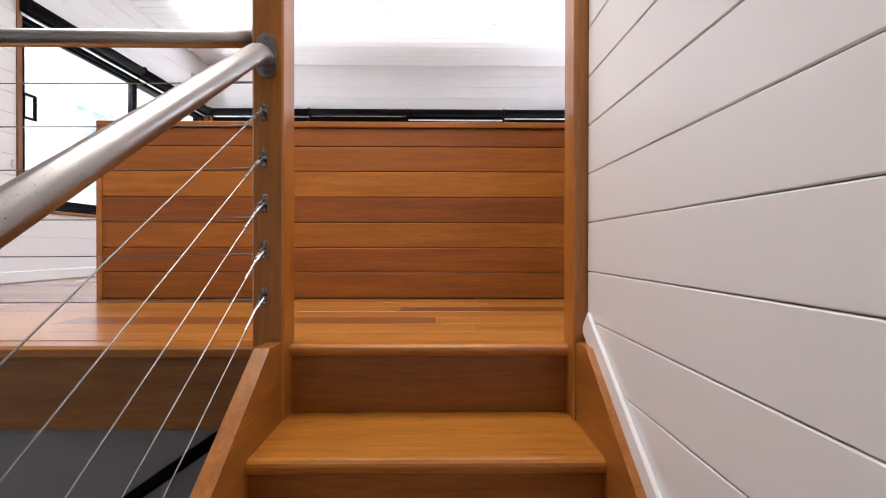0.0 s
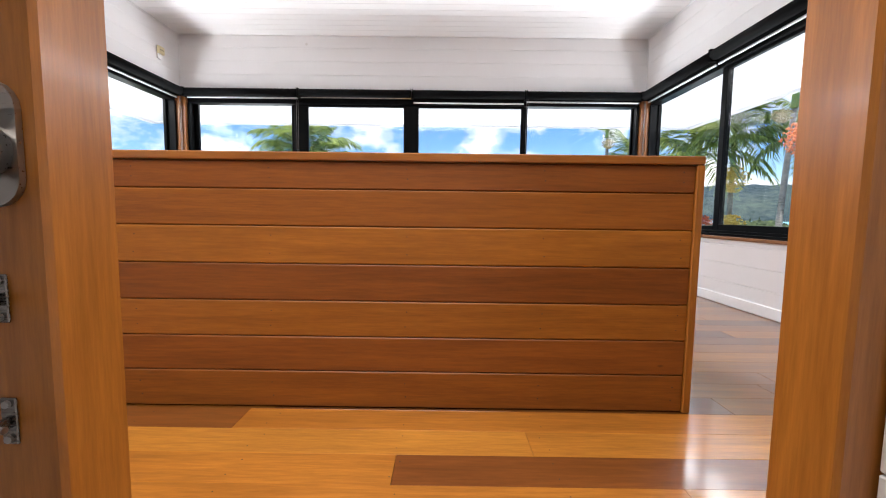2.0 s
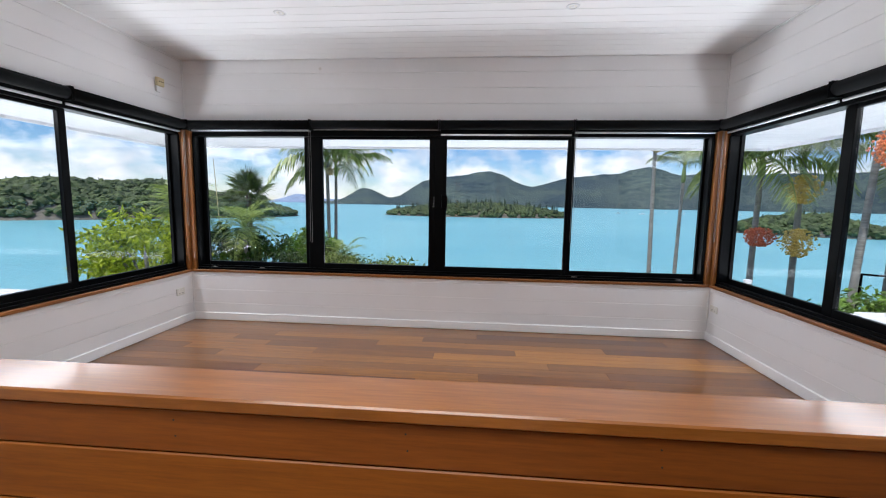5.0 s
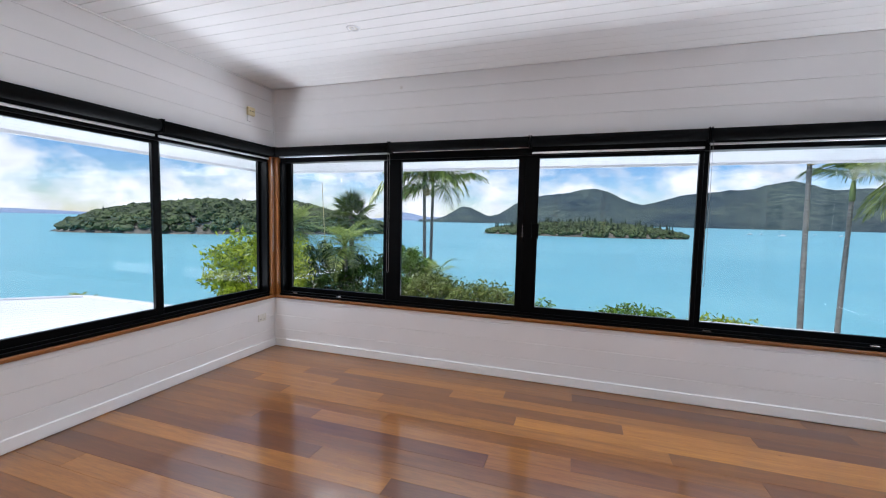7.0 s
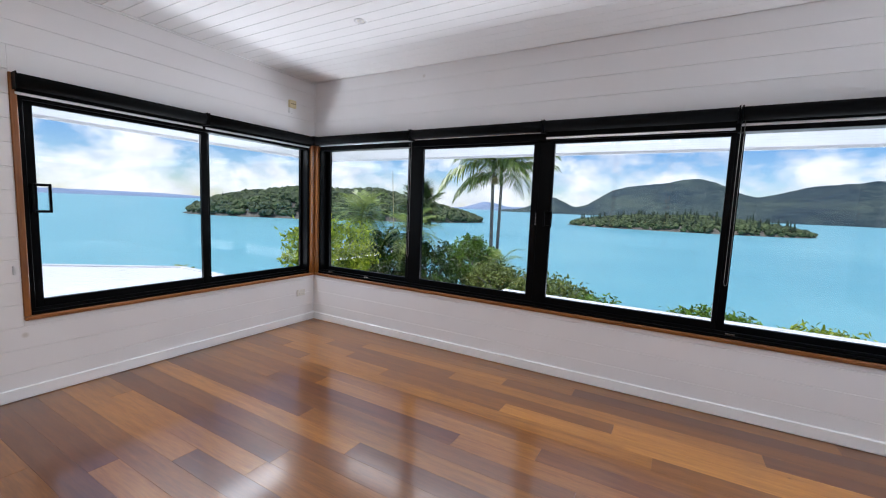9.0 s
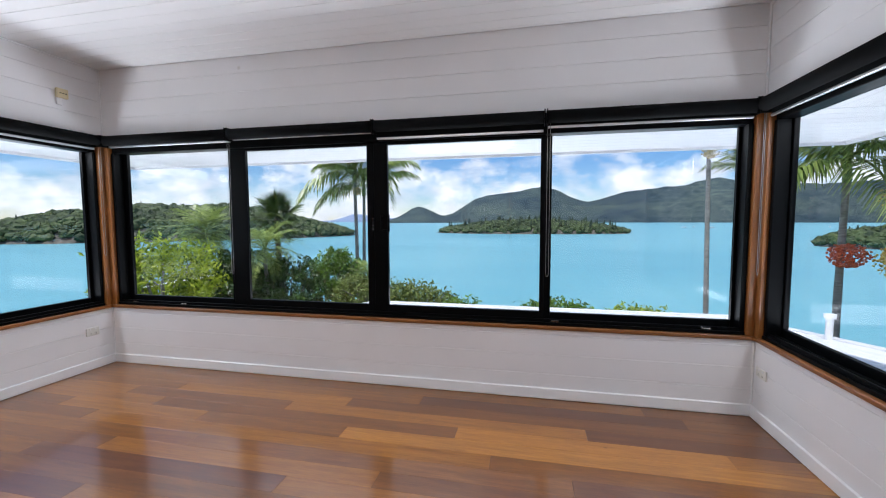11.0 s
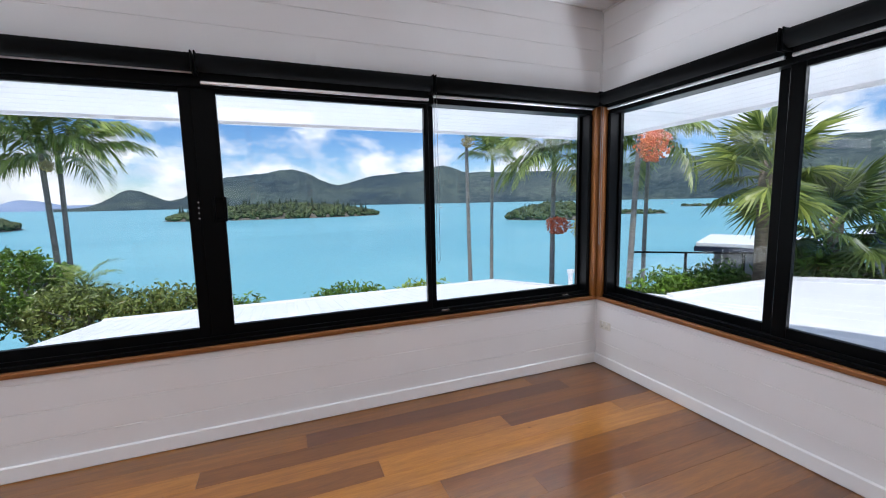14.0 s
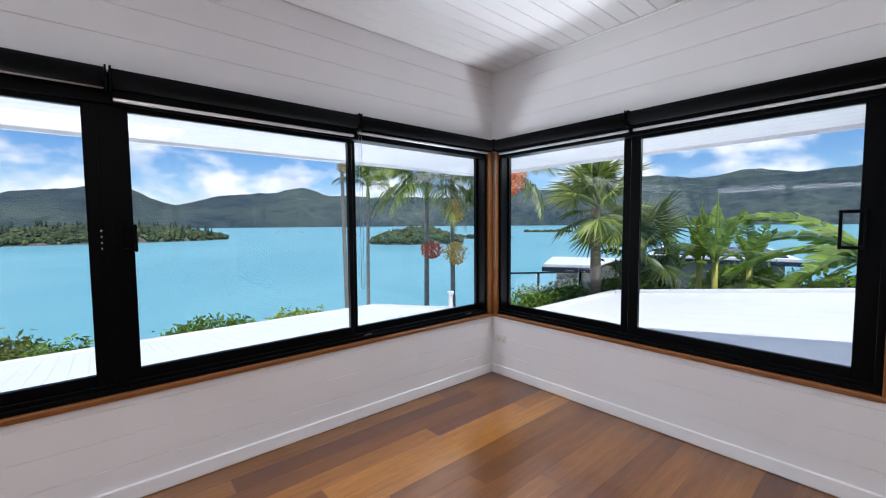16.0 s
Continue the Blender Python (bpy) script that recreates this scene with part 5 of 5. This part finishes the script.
feather_palm(8.75, 12.3, 3.3, "feather palm hung with yellow fruit", 2.4, 16, 0.075, 0.1, 26, [(-0.25, -0.4, -1.1, FRUIT_YELLOW, "fruit_bunch", "hanging yellow fruit"), (-0.25, -0.4, -2.5, FRUIT_YELLOW, "fruit_bunch", "hanging yellow fruit")], lift=22)
feather_palm(8.55, 10.0, 3.95, "feather palm hung with orange fruit near the roof", 2.1, 11, 0.07, -0.35, 27, [(-0.2, -0.55, -1.0, FRUIT_ORANGE, "fruit_bunch", "hanging orange red fruit"), (-0.2, 0.1, -0.55, FLOWER, "flower_spray", "pale flower spray")], lift=40)
feather_palm(10.2, 11.2, 3.3, "feather palm with long hanging fronds near the roof", 2.0, 12, 0.06, 0.0, 28)
fan_palm(8.0, 6.75, 1.95, 0.72, 0.62, 17, M_FAN, "broad fan palm with bright green pleated leaves", 31)
fan_palm(-8.95, 16.0, 1.6, 0.62, 0.55, 20, M_FAN_DARK, "dark fan palm in the garden below", 32)
fan_palm(9.2, 6.25, 0.95, 0.75, 0.6, 18, M_FAN_DARK, "low dark fan palm behind the roof", 33)
# bananas
banana(10.0, 5.0, 0.55, 1.6, [(20, 86, 0.8, 2), (150, 84, 0.75, 2), (260, 82, 0.8, 0), (320, 76, 0.75, 0), (95, 72, 0.8, 0), (200, 62, 0.6, 1), (285, 50, 0.6, 1), (60, 58, 0.6, 1)], "upright banana plant with torn green leaves", 41, True)
banana(10.3, 5.4, 0.5, 1.6, [(100, 86, 0.7, 2), (200, 80, 0.75, 0), (300, 76, 0.8, 0), (30, 74, 0.7, 0), (160, 56, 0.6, 1)], "upright banana plant with torn green leaves", 42, True)
banana(10.9, 2.6, 0.75, 2.6, [(100, 52, 1.0, 1), (115, 25, 1.0, 1), (80, 38, 0.95, 1), (200, 70, 0.8, 0), (135, 8, 0.9, 1), (300, 60, 0.8, 1), (160, 30, 0.8, 1)], "large banana plant with long arching leaves", 43)
banana(10.4, 3.6, -0.2, 1.6, [(120, 40, 1.0, 1), (170, 20, 1.0, 1), (60, 50, 0.9, 1), (220, 50, 0.8, 0), (280, 65, 0.9, 0)], "small banana plant with arching leaves", 44)
banana(10.6, 4.5, 0.45, 1.5, [(40, 86, 0.8, 2), (140, 80, 0.8, 0), (230, 78, 0.75, 0), (330, 72, 0.7, 0), (110, 60, 0.6, 1), (270, 58, 0.6, 1)], "upright banana plant in a dense clump", 45)
banana(9.7, 5.7, 0.3, 1.4, [(70, 84, 0.8, 0), (180, 80, 0.8, 0), (300, 76, 0.75, 0), (240, 56, 0.6, 1), (130, 58, 0.6, 1)], "upright banana plant in a dense clump", 46)
# bushes and small trees
shrub("tree", -8.4, 10.2, 1.0, (1.45, 1.4, 1.15), 120, 46, 0.085, M_LIME, "lime green leafy tree beside the house", "tree", 51, 0.22)
shrub("tree", -10.4, 12.8, 0.7, (1.6, 1.6, 1.5), 120, 44, 0.09, M_LIME, "lime green leafy tree on the slope", "tree", 52)
shrub("tree", -8.3, 12.9, 0.55, (1.1, 1.1, 1.5), 140, 44, 0.10, M_DARKLEAF, "dark leaved garden tree below the windows", "tree", 53)
shrub("tree", -6.9, 13.6, 0.15, (1.1, 1.1, 1.1), 110, 44, 0.09, M_DARKLEAF, "dark leaved garden tree below the windows", "tree", 54)
shrub("shrub", -6.2, 15.6, 0.25, (1.0, 0.9, 0.95), 110, 44, 0.085, M_BUSH, "round dense green shrub on the slope", "shrub", 55)
shrub("shrub", -4.7, 14.6, -0.5, (1.3, 0.9, 0.7), 110, 40, 0.08, M_OLIVE, "olive green shrub beyond the roof", "shrub", 56)
shrub("shrub", -2.6, 13.6, -0.6, (1.3, 0.8, 0.6), 110, 40, 0.08, M_OLIVE, "olive green shrub beyond the roof", "shrub", 57)
shrub("shrub", -1.1, 13.2, -1.0, (0.8, 0.6, 0.4), 60, 40, 0.07, M_BUSH, "low green shrub beyond the roof", "shrub", 58)
shrub("shrub", 1.6, 13.0, -0.88, (1.1, 0.6, 0.5), 90, 40, 0.07, M_BUSH, "low green shrub beyond the roof", "shrub", 59)
shrub("shrub", 3.6, 13.0, -1.02, (0.9, 0.6, 0.4), 70, 40, 0.07, M_LIME, "low bright green shrub beyond the roof", "shrub", 60)
shrub("shrub", 6.6, 7.6, -0.1, (0.9, 0.5, 0.45), 90, 44, 0.06, M_BUSH, "dense green shrub behind the roof edge", "shrub", 61)
shrub("shrub", 7.9, 7.5, 0.0, (0.8, 0.5, 0.5), 90, 44, 0.06, M_DARKLEAF, "dark green shrub behind the roof edge", "shrub", 62)
shrub("shrub", 9.2, 6.4, 0.5, (0.9, 0.8, 0.9), 120, 44, 0.10, M_DARKLEAF, "dark shrub between the palm and the bananas", "shrub", 63)
shrub("shrub", 11.6, 4.7, 0.35, (1.6, 1.4, 0.9), 170, 44, 0.09, M_BUSH, "green undergrowth behind the bananas", "shrub", 64)
shrub("shrub", 11.6, 2.6, 0.2, (1.4, 1.4, 0.6), 110, 44, 0.09, M_BUSH, "green undergrowth behind the bananas", "shrub", 65)


def spiky(x, y, z, r, n, label, seed, material):
    rr = random.Random(seed)
    z0 = ground_z(x, y) - 0.2
    root = thing("spiky_palm", (x, y, z0), label, "palm")
    H = z - z0
    local("trunk", mesh_of(sweep([(0, 0, 0), (0.1, 0, H * 0.5), (0, 0, H)], [0.12, 0.09, 0.06], 8), M_BARK, "trunk"), root)
    me = frond_mesh("frond", 1.0, 30, 0.30, 0.6, 0.8, material, seed, 0.3)
    for i in range(n):
        f = i / (n - 1)
        local("frond", me, root, pose(0, 0, H, 0, 0, i * 137.5) @ pose(0, 0, 0, 0, -(70 - 95 * f) + 25 + rr.uniform(-6, 6), 0) @ Matrix.Scale(r * rr.uniform(0.85, 1.15), 4))


spiky(-8.9, 12.2, 1.0, 1.35, 34, "narrow leaved green palm in the garden", 71, M_FROND)
spiky(-7.4, 13.0, 0.45, 1.45, 28, "low arching palm beside the dark tree", 72, M_FROND)
spiky(-4.9, 15.4, -0.7, 1.2, 14, "low arching palm beyond the roof", 73, M_FROND)
spiky(-9.6, 6.4, -0.75, 1.0, 12, "dark palm below the roof edge", 74, M_FROND)
stick = thing("dry_stalk", (-8.9, 14.2, ground_z(-8.9, 14.2)), "thin dry leaning flower stalk", "stalk")
part("stem", tube(bmesh.new(), (-8.7, 14.2, ground_z(-8.9, 14.2) - 0.1), (-9.15, 14.2, 2.75), 0.03, 7, 0.01), M_STRAW, stick)

# neighbouring roofs down the slope
M_TILE_DARK = metal("solar_glass", (0.03, 0.04, 0.07), 0.2, metallic=0.3)


def neighbour(x, y, z, w, d, label, panels=0, turn=0.0):
    m = Matrix.Translation((x, y, z)) @ Matrix.Rotation(turn, 4, "Z")
    n = thing("house", (x, y, ground_z(x, y)), label, "house")
    part("wall", box((-w / 2 + 0.5, -d / 2 + 0.5, ground_z(x, y) - z - 1), (w / 2 - 0.5, d / 2 - 0.5, -0.2), 0, m), M_GREY, n)
    part("roof", box((-w / 2, -d / 2, -0.02), (w / 2, d / 2, 0.12), 0.02, m), M_ROOF, n, "flat white metal roof")
    part("fascia", box((-w / 2 - 0.05, -d / 2 - 0.05, -0.2), (w / 2 + 0.05, d / 2 + 0.05, -0.02), 0.01, m), M_TILE_DARK, n, "dark edge beam")
    for i in range(panels):
        part("solar_panel", box((-w / 2 + 0.4 + 1.1 * i, -d / 2 + 0.4, 0.13), (-w / 2 + 1.45 + 1.1 * i, d / 2 - 0.4, 0.19), 0.01, m), M_TILE_DARK, n, "dark solar panel")


neighbour(16.2, 11.6, -0.4, 3.8, 3.4, "neighbouring house with a flat white roof", 0, 0.5)
neighbour(26.0, 9.4, -0.35, 9.0, 6.0, "neighbouring house with solar panels on its roof", 7, 0.3)
rl = thing("garden_rail", (9.0, 10.6, ground_z(9, 10.6)), "thin dark rail fence on the slope", "fence")
for i in range(4):
    part("post", tube(bmesh.new(), (9.0 + 1.1 * i, 10.6 - 0.8 * i, ground_z(9 + 1.1 * i, 10.6 - 0.8 * i) - 0.1), (9.0 + 1.1 * i, 10.6 - 0.8 * i, -0.15), 0.04, 8), M_BLACK, rl)
part("top_rail", tube(bmesh.new(), (9.0, 10.6, -0.15), (12.3, 8.2, -0.15), 0.025, 8), M_BLACK, rl)


# ---- pieces of the floor ----
rng = random.Random(5)
PITCH = 0.1382
row0 = 0.7004
k0 = int((EDGE - row0) / PITCH) - 1
# joints that show, row by row, each with the tone of the board to its right
LANDING_JOINTS = {-1: [(-1.3, 1), (0.066, 0)], 1: [(-0.094, 1), (1.5, 0)], 2: [(-1.6, 0), (0.32, 0)], 3: [(-2.4, 1), (-0.665, 0)]}
ROOM_JOINTS = {28: [(W, 2), (1.67, 1)], 27: [(W, 2), (0.07, 0), (1.9, 1)], 26: [(W, 2), (-1.95, 3), (-0.46, 1)], 25: [(W, 3), (-2.3, 1), (-0.88, 3), (1.235, 0)],
               24: [(W, 3), (-1.9, 1), (0.415, 4), (2.0, 3)], 23: [(W, 1), (-2.6, 3), (-1.39, 2), (-0.31, 4)], 22: [(W, 1), (-2.2, 3), (0.66, 2)],
               21: [(W, 2), (-1.2, 2), (1.1, 1)], 20: [(W, 1), (-1.7, 3), (0.08, 1)], 19: [(W, 2), (-2.1, 0), (-0.4, 3), (1.4, 2)], 18: [(W, 1), (0.34, 2)],
               17: [(W, 0), (-1.4, 2), (1.0, 1)], 16: [(W, 3), (-0.86, 0), (0.9, 2)], 15: [(W, 1), (-0.2, 1)], 12: [(W, 3), (-1.58, 0), (0.5, 1)]}
TONES = [M_FLOOR_DARK, M_FLOOR_BROWN, M_FLOOR, M_FLOOR_LIGHT, M_FLOOR_HONEY]
k = k0
while row0 + k * PITCH < N:
    row = k
    y0, y1 = max(row0 + row * PITCH, EDGE + 0.0615), min(row0 + (row + 1) * PITCH, N - 0.001)
    k += 1
    if y1 - y0 < 0.01:
        continue
    if row in ROOM_JOINTS:
        runs = [(x, TONES[tone]) for x, tone in ROOM_JOINTS[row]]
    else:
        landing = row < 4
        marks = LANDING_JOINTS.get(row, [])
        runs = [(W, M_LANDING_LIT if landing else rng.choice(TONES))]
        x = W - rng.uniform(0, 1.5)
        while True:
            x += rng.uniform(1.3, 3.2)
            if x > (marks[0][0] if marks else E) - 0.3:
                break
            if x > W + 0.3:
                runs.append((x, M_LANDING_LIT if landing else rng.choice(TONES)))
        for x, dark in marks:
            runs.append((x, M_LANDING_DARK if dark else M_LANDING_LIT))
    ends = [x for x, _ in runs[1:]] + [E - 0.001]
    for (a, timber), b in zip(runs, ends):
        part("floor_board", box((a + 0.0008, y0 + 0.0002, -0.0205), (b - 0.0002, y1 - 0.0002, 0.0), 0.0007), timber, floor)
    if row < 4 and y1 - y0 > 0.12:
        for i in range(6):
            for y in (y0 + 0.034, y1 - 0.036):
                x = -1.93 + 0.46 * i + 0.012 * math.sin(5 * i + 40 * y)
                part("nail", tube(bmesh.new(), (x, y, -0.003), (x, y, 0.0004), 0.0022, 7), M_SLOT, floor)
for i in range(32):
    y0 = EDGE + 0.06 - PITCH * (i + 1)
    if y0 < S:
        break
    part("floor_board", box((0.6, y0 + 0.0005, -0.0205), (E - 0.001, y0 + PITCH - 0.0005, 0.0), 0.0012), M_FLOOR, floor)
